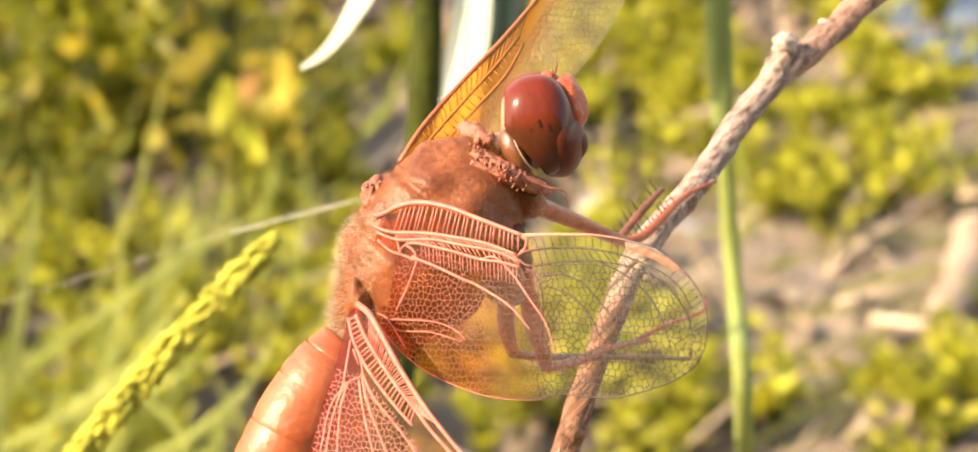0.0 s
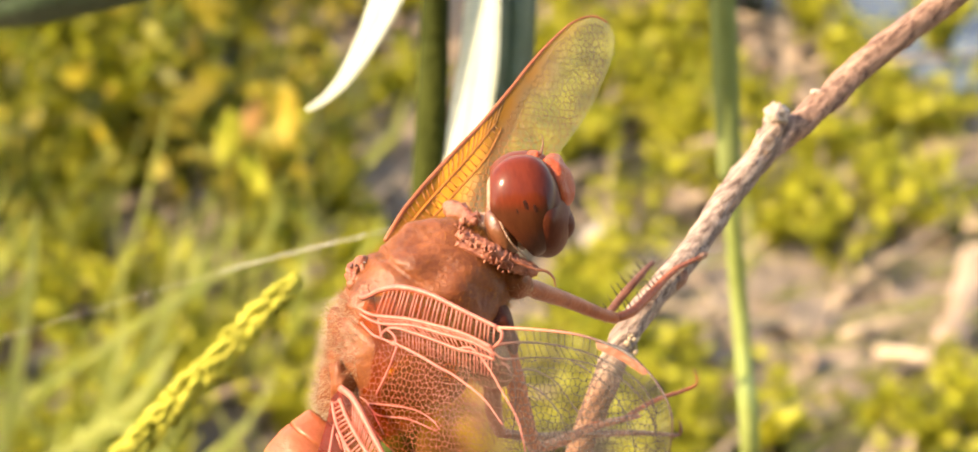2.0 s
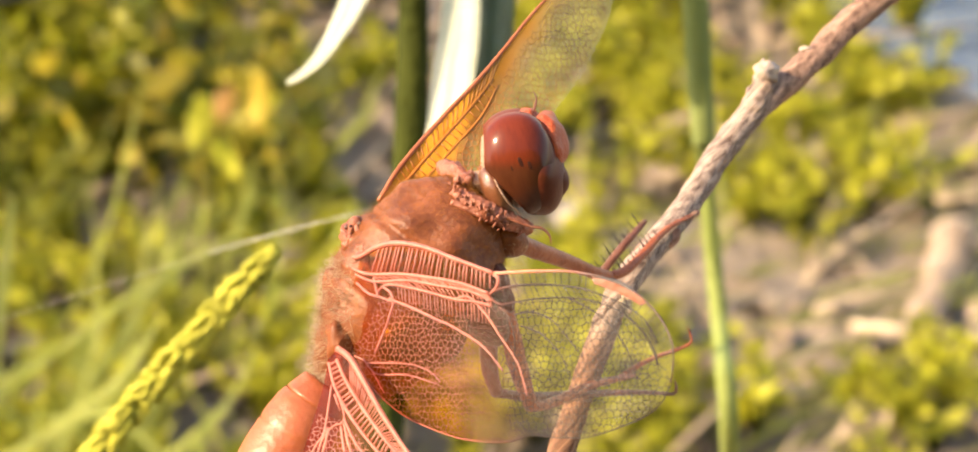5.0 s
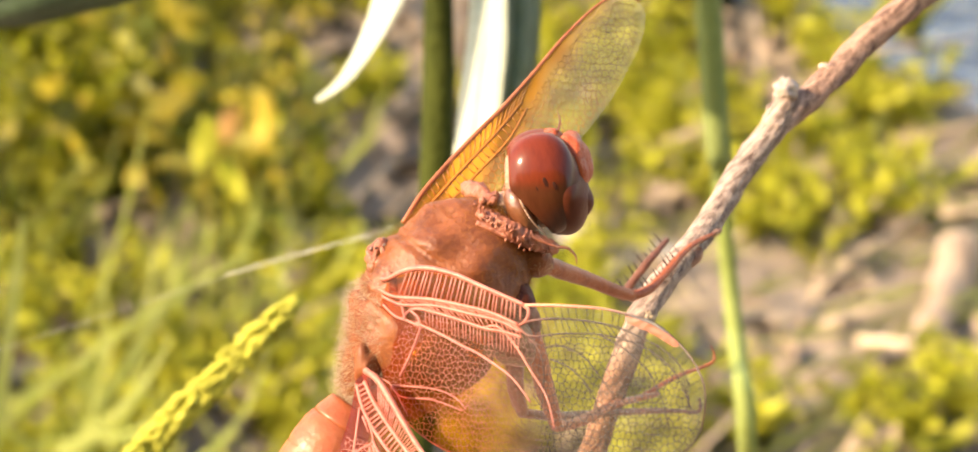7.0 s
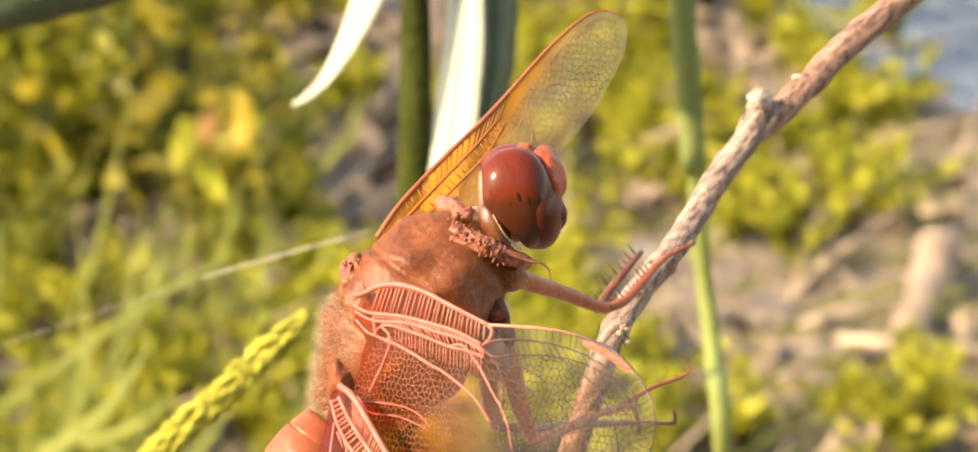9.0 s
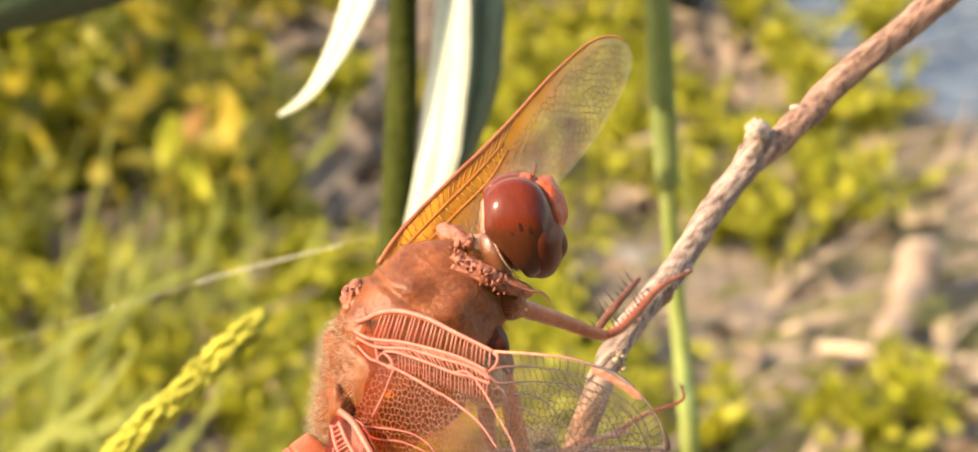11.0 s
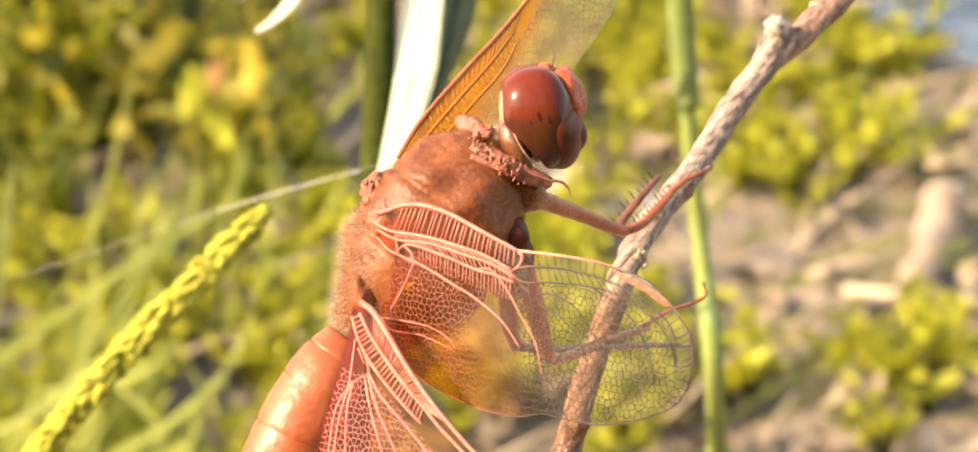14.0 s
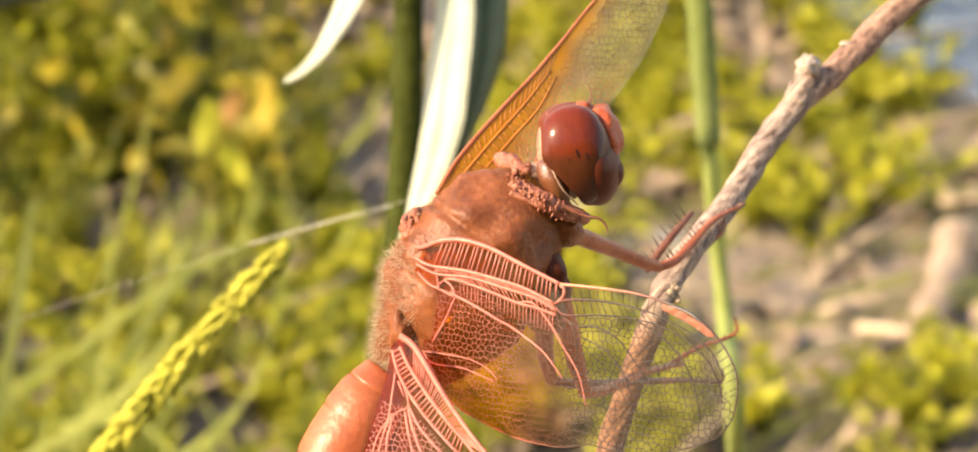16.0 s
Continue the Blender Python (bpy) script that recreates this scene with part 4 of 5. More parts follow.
part("comb", hairs([((0.4 + 0.13 * k, 0.12, 0.1), (0.3, 0.9, 0.3)) for k in range(38)], 0.4, 0.035, 0.15, 23), M_COLLAR, shin, "comb of short bristles", kind="stuff")

# near forewing
fore = Wing((0.650, -2.281, 4.000, 0.660, 0.000), 0.25)
F_EDGE = [(0.95, -2.07), (2.15, -1.45), (3.63, -1.25), (5.51, -1.59), (7.57, -2.38), (10.23, -3.39), (12.75, -3.34), (15.08, -3.41), (16.98, -3.76), (18.48, -4.26), (19.77, -5.22), (20.76, -6.36), (21.42, -7.70), (21.53, -9.04), (21.35, -10.39), (20.69, -11.56), (19.40, -12.46), (17.73, -13.16), (16.03, -13.62), (14.31, -13.66), (12.95, -13.53), (12.36, -13.59), (11.18, -13.97), (9.79, -14.03), (7.97, -13.87), (6.13, -13.34), (4.26, -12.59), (2.79, -11.62), (1.72, -10.61), (0.74, -9.47), (0.00, -8.15), (0.26, -4.37)]
ring = curve2(F_EDGE, 130)
forewing = part("forewing", fore.skin(ring), M_SKIN, fly, "clear forewing, amber towards the root")
COSTA = [(0.43, -2.07), (0.95, -2.03), (2.15, -1.45), (3.63, -1.25), (5.51, -1.59), (7.57, -2.38), (10.23, -3.39)]
RADIUS = [(0.35, -2.78), (1.51, -3.20), (3.84, -3.28), (5.92, -3.56), (7.97, -3.96), (9.83, -4.64)]
part("front_vein", fore.vein(COSTA, [0.16, 0.2, 0.17, 0.15, 0.13], 40, 8), M_VEIN, forewing, "thick pink front vein")
part("edge_vein", fore.vein(F_EDGE[5:15], [0.11, 0.09, 0.08, 0.075, 0.05], 60), M_RIM, forewing)
part("hind_edge_vein", fore.vein(F_EDGE[14:31], [0.05, 0.045, 0.05, 0.05], 90, 5), M_NET, forewing)
part("long_vein", fore.vein(RADIUS, [0.12, 0.15, 0.13, 0.11], 40), M_VEIN, forewing)
SECOND = [(0.56, -3.20), (1.94, -3.70), (4.26, -3.69), (6.54, -4.09), (8.58, -4.48), (10.07, -5.12)]
part("long_vein", fore.vein(SECOND, [0.1, 0.12, 0.11, 0.1], 40), M_VEIN, forewing)
rungs(fore.ladder([(2.15, -1.45), (3.63, -1.25), (5.51, -1.59), (7.57, -2.38), (10.23, -3.39)], [(1.51, -3.20), (3.84, -3.28), (5.92, -3.56), (7.97, -3.96), (10.23, -4.43)], 27, 0.055, 0.0, (0.03, 0.97)), M_VEIN, forewing)
rungs(fore.ladder(RADIUS[1:], SECOND[1:], 26, 0.05, 0.05), M_VEIN, forewing)
MIDDLE = [(2.19, -4.36), (2.66, -3.99), (3.50, -3.98), (5.51, -4.42), (7.57, -4.98), (8.78, -5.13), (10.07, -5.44)]
part("long_vein", fore.vein(MIDDLE, [0.08, 0.12, 0.11, 0.1], 40), M_VEIN, forewing)
rungs(fore.ladder(SECOND[1:], MIDDLE[1:], 24, 0.042, 0.04), M_VEIN, forewing)
rungs(fore.ladder(MIDDLE[2:], [(3.4, -4.85), (5.4, -5.45), (7.4, -6.05), (8.7, -6.30), (9.9, -6.60)], 26, 0.032, 0.03), M_VEIN, forewing)
part("node", joined([fore.vein([(10.27, -3.35), (10.51, -3.71), (10.43, -4.23), (9.91, -4.76)], [0.1, 0.12, 0.12, 0.1], 14), fore.vein([(10.51, -3.67), (10.23, -3.47)], [0.1, 0.1])]), M_VEIN, forewing, "pink node of the front veins")
part("arch_vein", joined([fore.vein([(1.89, -3.45), (2.06, -4.03), (2.23, -4.69)], [0.1, 0.1], 8), fore.vein([(0.65, -3.74), (1.51, -4.45), (2.23, -4.69), (3.34, -5.10)], [0.1, 0.08], 16), fore.vein([(2.57, -4.07), (3.08, -4.44), (3.34, -5.10)], [0.08, 0.08], 10)]), M_VEIN, forewing)
part("long_vein", fore.vein([(3.00, -4.85), (4.68, -5.50), (6.34, -6.26), (7.36, -6.69), (9.39, -7.95), (10.78, -9.53)], [0.1, 0.09, 0.07, 0.05], 40), M_VEIN, forewing)
part("long_vein", fore.vein([(3.34, -5.10), (2.79, -6.64), (1.94, -8.40)], [0.09, 0.08], 14), M_VEIN, forewing)
part("long_vein", fore.vein([(7.57, -4.98), (8.18, -4.81), (8.78, -5.01), (9.79, -6.13), (10.59, -7.32), (11.77, -9.10), (12.36, -11.08)], [0.09, 0.07, 0.05], 40), M_VEIN, forewing)
part("long_vein", fore.vein([(1.38, -9.04), (3.00, -9.04), (4.68, -9.16), (5.92, -9.66), (6.54, -10.26)], [0.06, 0.05, 0.04], 24), M_VEIN, forewing)
part("long_vein", fore.vein([(1.38, -9.16), (2.15, -9.77), (4.26, -9.83), (6.34, -10.39)], [0.06, 0.05, 0.04], 24), M_VEIN, forewing)
part("long_vein", fore.vein([(0.43, -8.56), (1.38, -9.08), (2.57, -11.00)], [0.07, 0.05, 0.04], 16), M_VEIN, forewing)
R1 = [(9.91, -4.72), (10.63, -4.39), (12.17, -4.18), (14.11, -4.21), (16.03, -4.51), (17.54, -5.05), (18.92, -5.73), (19.96, -6.65), (20.62, -7.91)]
R2 = [(9.99, -4.92), (10.71, -5.35), (12.75, -5.09), (15.08, -5.03), (16.98, -5.37), (18.48, -6.05), (19.59, -7.04), (20.32, -8.30), (20.69, -9.64)]
part("long_vein", fore.vein(R1, [0.11, 0.07, 0.06, 0.05, 0.04], 50), M_NET, forewing)
part("long_vein", fore.vein(R2, [0.09, 0.06, 0.055, 0.05, 0.04], 50), M_NET, forewing)
rungs(fore.ladder(F_EDGE[5:9], [(10.63, -4.39), (12.17, -4.18), (14.11, -4.21), (16.03, -4.51), (16.79, -4.74)], 13, 0.026, 0.0), M_NET, forewing)
rungs(fore.ladder(R1[1:], R2[1:], 26, 0.026, 0.01), M_NET, forewing)
rungs(fore.ladder([(19.88, -5.33), (20.76, -6.44), (21.38, -7.70), (21.45, -9.04)], [(19.29, -6.00), (19.96, -6.65), (20.62, -7.91), (20.76, -9.44)], 9, 0.024), M_NET, forewing)
for path in ([(11.58, -6.02), (12.75, -5.89), (14.11, -6.47), (15.27, -7.83), (16.03, -8.79)], [(11.97, -6.70), (13.34, -7.27), (14.50, -8.44), (15.08, -9.80)], [(10.59, -5.52), (11.18, -6.11), (11.58, -7.50), (11.50, -9.91)], [(15.08, -5.07), (16.60, -5.84), (17.92, -6.99), (18.85, -8.53), (19.40, -10.45)]):
    part("long_vein", fore.vein(path, [0.06, 0.05, 0.04], 24), M_NET, forewing)
INNER = curve2([(2.36, -4.86), (3.50, -4.35), (5.51, -4.83), (7.57, -5.39), (9.91, -5.60), (10.71, -8.32), (11.26, -11.12), (11.10, -13.93)] + F_EDGE[23:31] + [(1.04, -7.29)], 110)
OUTER = curve2([(10.07, -5.52), (10.71, -5.35), (12.75, -5.09), (15.08, -5.03), (16.98, -5.37), (18.48, -6.05), (19.59, -7.04), (20.40, -8.30), (21.35, -10.00)] + F_EDGE[15:23] + [(11.26, -11.12), (10.71, -8.32)], 110)
part("cell_net", fore.net(INNER, 0.37, 0.0195, 7), M_NET, forewing, "fine pinkish net of small cells", kind="stuff")
part("cell_net", fore.net(OUTER, 0.42, 0.035), M_NET, forewing, "fine dark net of wing cells", kind="stuff")
STIGMA = curve2([(16.60, -3.80), (18.10, -4.18), (19.22, -4.80), (19.92, -5.41), (19.59, -5.57), (18.85, -5.15), (17.92, -4.69), (16.71, -4.23)], 30)
lower, upper = [fore.on(q, 0.02) for q in STIGMA], [fore.on(q, 0.14) for q in STIGMA]
m = len(STIGMA)
part("stigma", (lower + upper, [tuple(range(m, 2 * m)), tuple(reversed(range(m)))] + [(i, (i + 1) % m, m + (i + 1) % m, m + i) for i in range(m)]), M_STIGMA, forewing, "orange wing spot by the tip", smooth=False)

part("stigma_edge", fore.vein([(16.60, -3.72), (17.6, -3.98), (18.48, -4.30), (19.30, -4.86), (19.80, -5.26)], [0.06, 0.15, 0.15, 0.07], 24), M_SPINE, forewing, "dark edge of the wing spot")

# near hindwing
hind = Wing((-0.500, -8.278, 6.000, 1.000, -0.350), 0.2)
H_EDGE = [(-0.64, -8.00), (0.15, -8.46), (1.04, -9.84), (2.33, -11.97), (3.80, -14.03), (5.03, -15.48), (6.23, -16.78), (8.36, -18.74), (10.61, -21.05), (12.40, -23.66), (13.08, -26.33), (12.00, -28.22), (9.47, -28.64), (6.47, -27.71), (2.92, -26.05), (-0.40, -24.25), (-3.02, -22.25), (-3.97, -19.99), (-3.72, -17.57), (-3.00, -14.70), (-2.17, -12.22), (-1.56, -10.16), (-1.32, -8.72)]
ring = curve2(H_EDGE, 110)
hindwing = part("hindwing", hind.skin(ring), M_SKIN_HIND, fly, "amber and red veined hindwing")
H_FRONT = [(-0.64, -8.00), (0.16, -8.54), (1.04, -9.84), (2.33, -11.97), (3.80, -14.03), (5.03, -15.48), (6.23, -16.78), (8.36, -18.74), (10.61, -21.05)]
H_A = [(-0.71, -8.69), (-0.03, -10.09), (1.07, -11.72), (2.35, -13.35), (3.52, -14.63), (4.43, -15.72), (6.03, -17.29), (7.98, -19.15)]
H_B = [(-1.23, -8.92), (-0.85, -10.33), (0.00, -11.90), (1.18, -13.42), (2.45, -14.79), (3.21, -15.51)]
part("front_vein", hind.vein(H_FRONT, [0.24, 0.2, 0.15, 0.13, 0.1, 0.1], 60, 8), M_VEIN, hindwing, "thick pink front vein")
part("long_vein", hind.vein(H_A, [0.14, 0.14, 0.12, 0.1], 50), M_VEIN, hindwing)
part("long_vein", hind.vein(H_B, [0.13, 0.14, 0.12, 0.11], 40), M_VEIN, hindwing)
rungs(hind.ladder(H_FRONT[1:6], H_A[1:5], 36, 0.045, 0.06), M_VEIN, hindwing)
rungs(hind.ladder(H_A[:5], H_B, 25, 0.065, 0.0), M_VEIN, hindwing)
for path in ([(-0.90, -10.33), (-0.44, -11.32), (-0.20, -12.51), (-1.06, -13.04), (-1.90, -14.22)], [(-0.20, -12.43), (0.68, -14.05), (2.39, -15.88), (4.45, -18.38)], [(-0.20, -12.71), (0.26, -14.47), (1.58, -17.50), (3.27, -21.15)], [(-0.41, -12.92), (-0.07, -14.89), (0.75, -17.96), (1.65, -22.47)], [(-1.23, -13.17), (-1.67, -15.01), (-1.81, -18.20), (-1.52, -21.69)], [(-1.23, -13.05), (-2.42, -14.86), (-3.05, -17.91)], [(-1.03, -10.34), (-1.26, -11.77), (-1.57, -13.40), (-2.31, -15.85), (-2.69, -18.28)], [(-0.84, -10.93), (-0.47, -11.92)]):
    shape = [hind.vein([(q[0], q[1]) for q in path], [0.1, 0.08, 0.06], 30)]
    part("long_vein", joined(shape), M_VEIN, hindwing)
H_FIELD = curve2([(-0.42, -12.52), (0.67, -13.45), (2.38, -15.30), (4.44, -17.62), (7.21, -19.97), (10.60, -22.83), (11.66, -26.20), (9.47, -28.29), (6.47, -27.35), (2.92, -25.68), (-0.41, -23.87), (-2.94, -22.05), (-3.79, -19.97), (-3.59, -17.56), (-2.86, -14.69), (-1.95, -12.21)], 80)
part("cell_net", hind.net(H_FIELD, 0.36, 0.026, 9), M_VEIN, hindwing, "fine red net of wing cells", kind="stuff")

# far forewing, beyond the head
far = Wing((2.297, 2.096, -3.000, -0.280, -0.320), 0.15)
R_EDGE = [(1.87, 1.65), (3.06, 3.65), (4.44, 5.44), (6.63, 7.95), (8.85, 10.35), (11.11, 13.06), (13.16, 15.66), (15.25, 17.91), (16.64, 19.03), (18.04, 19.41), (19.05, 18.96), (19.50, 17.84), (19.15, 16.04), (18.19, 13.91), (16.78, 11.33), (14.69, 8.54), (12.41, 5.77), (9.73, 3.72), (6.64, 2.13), (4.04, 1.01)]
ring = curve2(R_EDGE, 100)
farwing = part("far_forewing", far.skin(ring), M_SKIN_FAR, fly, "amber far forewing held up beyond the head")
R_FRONT = R_EDGE[0:6]
part("front_vein", far.vein(R_EDGE[:11], [0.17, 0.17, 0.16, 0.13, 0.1, 0.07], 60, 8), M_FAR_EDGE, farwing, "orange-red front vein")
R_A = [(2.52, 1.44), (4.02, 3.35), (6.19, 5.91), (8.40, 8.43), (10.20, 10.75)]
R_B = [(2.96, 1.00), (5.11, 3.22), (7.30, 5.70), (9.29, 7.99), (10.55, 10.30)]
part("long_vein", far.vein(R_A, [0.12, 0.12, 0.1], 30), M_NET_BACK, farwing)
part("long_vein", far.vein(R_B, [0.1, 0.1, 0.08], 30), M_NET_BACK, farwing)
rungs(far.ladder(R_FRONT, R_A, 24, 0.05), M_NET_BACK, farwing)
rungs(far.ladder(R_A, R_B, 22, 0.05), M_NET_BACK, farwing)
R_FIELD = curve2([(3.60, 1.23), (5.33, 3.09), (7.52, 5.62), (9.38, 7.90), (10.55, 10.21), (12.01, 12.62), (13.62, 14.97), (15.47, 17.35), (16.87, 18.57), (18.26, 18.94), (18.95, 18.15), (18.91, 16.03), (17.96, 13.91), (16.55, 11.33), (14.47, 8.54), (12.19, 5.77), (9.51, 3.71), (6.64, 2.13)], 80)
part("cell_net", far.net(R_FIELD, 0.46, 0.034, 12), M_NET_BACK, farwing, "fine golden net of wing cells", kind="stuff")

# ---- twig ----
LINE = [(58.65, 31.83, -37.88), (48.07, 22.79, -34.56), (39.32, 16.15, -31.24), (35.75, 12.85, -29.16), (33.19, 10.74, -27.59), (30.82, 8.88, -26.43), (28.06, 5.76, -25.02), (24.38, 0.70, -22.11), (21.01, -2.93, -18.79), (18.87, -5.99, -17.13), (17.56, -9.02, -16.30),
        (16.15, -12.77, -16.30), (14.89, -16.29, -16.30), (13.81, -20.04, -16.30), (12.68, -25.87, -17.96), (9.0, -70.0, -48.0), (4.0, -170.0, -105.0), (2.0, -335.0, -200.0)]
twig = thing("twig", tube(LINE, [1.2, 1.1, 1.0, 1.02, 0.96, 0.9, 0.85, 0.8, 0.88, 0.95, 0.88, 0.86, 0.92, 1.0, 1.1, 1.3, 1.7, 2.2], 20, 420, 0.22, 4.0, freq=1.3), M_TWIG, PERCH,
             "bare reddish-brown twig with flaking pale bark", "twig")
line = spline(LINE, 420)
rnd = random.Random(31)
shapes = []
for k in range(420):
    i = rnd.randrange(20, 230)
    way = (line[i + 1] - line[i - 1]).normalized()
    off = (Vector((-0.6, 0.5, 0.6)) + Vector([rnd.uniform(-0.8, 0.8) for _ in range(3)]))
    off = (off - way * off.dot(way)).normalized()
    turn = Matrix((way, off.cross(way), off)).transposed()
    shapes.append(ball(line[i] + off * 0.86, (rnd.uniform(0.15, 0.6), rnd.uniform(0.04, 0.10), rnd.uniform(0.03, 0.08)), turn, 8, 5, 0.5, 2, k))
part("flaking_bark", joined(shapes), M_FLAKE, twig, "pale flakes of bark", kind="stuff")
shapes = []
for k in range(80):
    i, a = rnd.randrange(20, 220), rnd.uniform(0, 6.28)
    long = rnd.randrange(8, 28)
    path = []
    for j in range(i, i + long, 3):
        way = (line[j + 1] - line[j - 1]).normalized()
        u = way.orthogonal().normalized()
        path.append(line[j] + (u * math.cos(a) + way.cross(u) * math.sin(a)) * 0.88)
    shapes.append(tube(path, [0.03, 0.13, 0.03], 5, len(path), 0.4, k, freq=3))
part("ridged_bark", joined(shapes), M_RIDGE, twig, kind="stuff")
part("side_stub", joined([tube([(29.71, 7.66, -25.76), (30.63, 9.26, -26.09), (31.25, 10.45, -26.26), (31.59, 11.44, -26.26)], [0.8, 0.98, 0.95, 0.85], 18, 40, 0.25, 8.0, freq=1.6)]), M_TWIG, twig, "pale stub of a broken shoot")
part("stub_end", ball((31.50, 11.61, -25.93), (0.98, 0.9, 0.95), None, 18, 12, 0.5, 2.6, 5), M_FLAKE, twig, "knobbly pale end of the stub")
part("pale_scab", knobs((19.55, -5.75, -16.7), (0.22, 0.40, 0.2), 14, 0.32, 41), M_FUZZ, twig, "whitish scab on the bark", kind="stuff")
part("bud", ball((24.93, 0.40, -21.78), (0.95, 0.32, 0.45), Matrix.Rotation(radians(25), 3, "Z"), 12, 8, 0.3, 2, 3), M_RIDGE, twig)
part("bud", ball((23.56, -1.25, -20.28), (0.8, 0.5, 0.5), Matrix.Rotation(radians(55), 3, "Z"), 12, 8, 0.4, 2, 7), M_RIDGE, twig)
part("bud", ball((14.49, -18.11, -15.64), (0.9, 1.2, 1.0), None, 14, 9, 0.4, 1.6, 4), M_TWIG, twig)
part("bud", ball((35.05, 13.55, -28.75), (0.55, 0.3, 0.4), None, 12, 8, 0.4, 2, 6), M_FLAKE, twig)

# ---- shoot with pale leaves, seed spike, green blade, silk ----
def broad_leaf(path, widths, face, n=30, curl=0.15):
    """A long leaf along a path: its half widths, the way its face looks, and a raised midrib."""
    line, verts, faces = spline(path, n), [], []
    for i, q in enumerate(line):
        way = (line[min(i + 1, n - 1)] - line[max(i - 1, 0)]).normalized()
        side = way.cross(Vector(face)).normalized()
        up = side.cross(way)
        w = ramp_at(widths, i / (n - 1)) * (1 + 0.05 * noise.noise(q * 90))
        for s in (-1, -0.5, -0.06, 0, 0.06, 0.5, 1):
            verts.append(q + side * w * s - up * w * curl * s * s - up * (0.0006 if s == 0 else 0))
        for s in (1, 0, -1):
            verts.append(q + side * w * s - up * (w * curl * s * s + 0.0009 * (1.05 - abs(s))))
    for i in range(n - 1):
        a, b = 10 * i, 10 * (i + 1)
        for s in range(6):
            faces.append((a + s, a + s + 1, b + s + 1, b + s))
        faces += [(a + 6, a + 7, b + 7, b + 6), (a + 7, a + 8, b + 8, b + 7), (a + 8, a + 9, b + 9, b + 8), (a + 9, a, b, b + 9)]
    return verts, faces


shoot = thing("leafy_shoot", tube([(-0.0375, 0.4849) + (0.0,), (-0.0143, 0.2476, 0.3089), (-0.0093, 0.2576, 0.3462), (-0.0076, 0.2662, 0.3671), (-0.0068, 0.2762, 0.3884), (-0.0057, 0.2795, 0.4041)], [0.0026, 0.0025, 0.0026, 0.0028, 0.0026, 0.0014], 12, 60, 0.1, 2, freq=60),
              M_STEM_DARK, Matrix.Identity(4), "green shoot with long pale drooping leaves", "shoot", scale=1)
part("pale_leaf", broad_leaf([(-0.0068, 0.2718, 0.3948), (-0.0101, 0.2604, 0.3910), (-0.0132, 0.2525, 0.3854), (-0.0164, 0.2478, 0.3812), (-0.0188, 0.2465, 0.3790), (-0.0208, 0.2469, 0.3776)], [0.0006, 0.0026, 0.0030, 0.0023, 0.0013, 0.0002], (-0.6, -0.55, 0.5), curl=0.03), M_LEAF, shoot, "long pale grey-green leaf", scale=1)
part("pale_leaf", broad_leaf([(-0.0035, 0.2732, 0.3973), (-0.0016, 0.2641, 0.3895), (-0.0018, 0.2552, 0.3819), (-0.0027, 0.2508, 0.3763), (-0.0036, 0.2476, 0.3709), (-0.0059, 0.2455, 0.3633), (-0.0092, 0.2445, 0.3555)], [0.0006, 0.0021, 0.0026, 0.0030, 0.0032, 0.0022, 0.0002], (-0.6, -0.55, 0.5), curl=0.03), M_LEAF, shoot, "long pale grey-green leaf", scale=1)
# shade on this leaf comes from its dark green
part("shade_tinted_leaf", broad_leaf([(-0.0028, 0.2770, 0.3959), (0.0013, 0.2677, 0.3857), (0.0015, 0.2626, 0.3769), (0.0008, 0.2597, 0.3719), (-0.0010, 0.2565, 0.3663), (-0.0030, 0.2548, 0.3600)], [0.0006, 0.0044, 0.0050, 0.0046, 0.0028, 0.0002], (0.62, -0.78, 0.0)), M_LEAF_SHADE, shoot, "leaf with its shade painted in as dark green", scale=1)


# broad side turned to the camera's view; its shade is only colour
part("shade_tinted_leaf", broad_leaf([(-0.0057, 0.2778, 0.4032), (-0.0220, 0.2726, 0.3922), (-0.0423, 0.2779, 0.3813), (-0.0573, 0.2760, 0.3781), (-0.0747, 0.2829, 0.3700)], [0.0008, 0.0035, 0.0050, 0.0048, 0.0006], (0.1, -0.8, -0.1), curl=0.05), M_LEAF_SHADE, shoot, "overhead leaf with its shade painted in as dark green", scale=1)


# unseen leaf, added above the view so its shadow falls on the stem
shading_leaf = part("shading_leaf", broad_leaf([(-0.0085, 0.2800, 0.3830), (-0.0085, 0.2816, 0.3880), (-0.0085, 0.2871, 0.4074), (-0.0085, 0.2923, 0.4264), (-0.0085, 0.2960, 0.4400)], [0.0016, 0.0036, 0.0040, 0.0036, 0.0004], (-0.75, -0.21, 0.3), 20, 0.05), M_LEAF, shoot, scale=1)


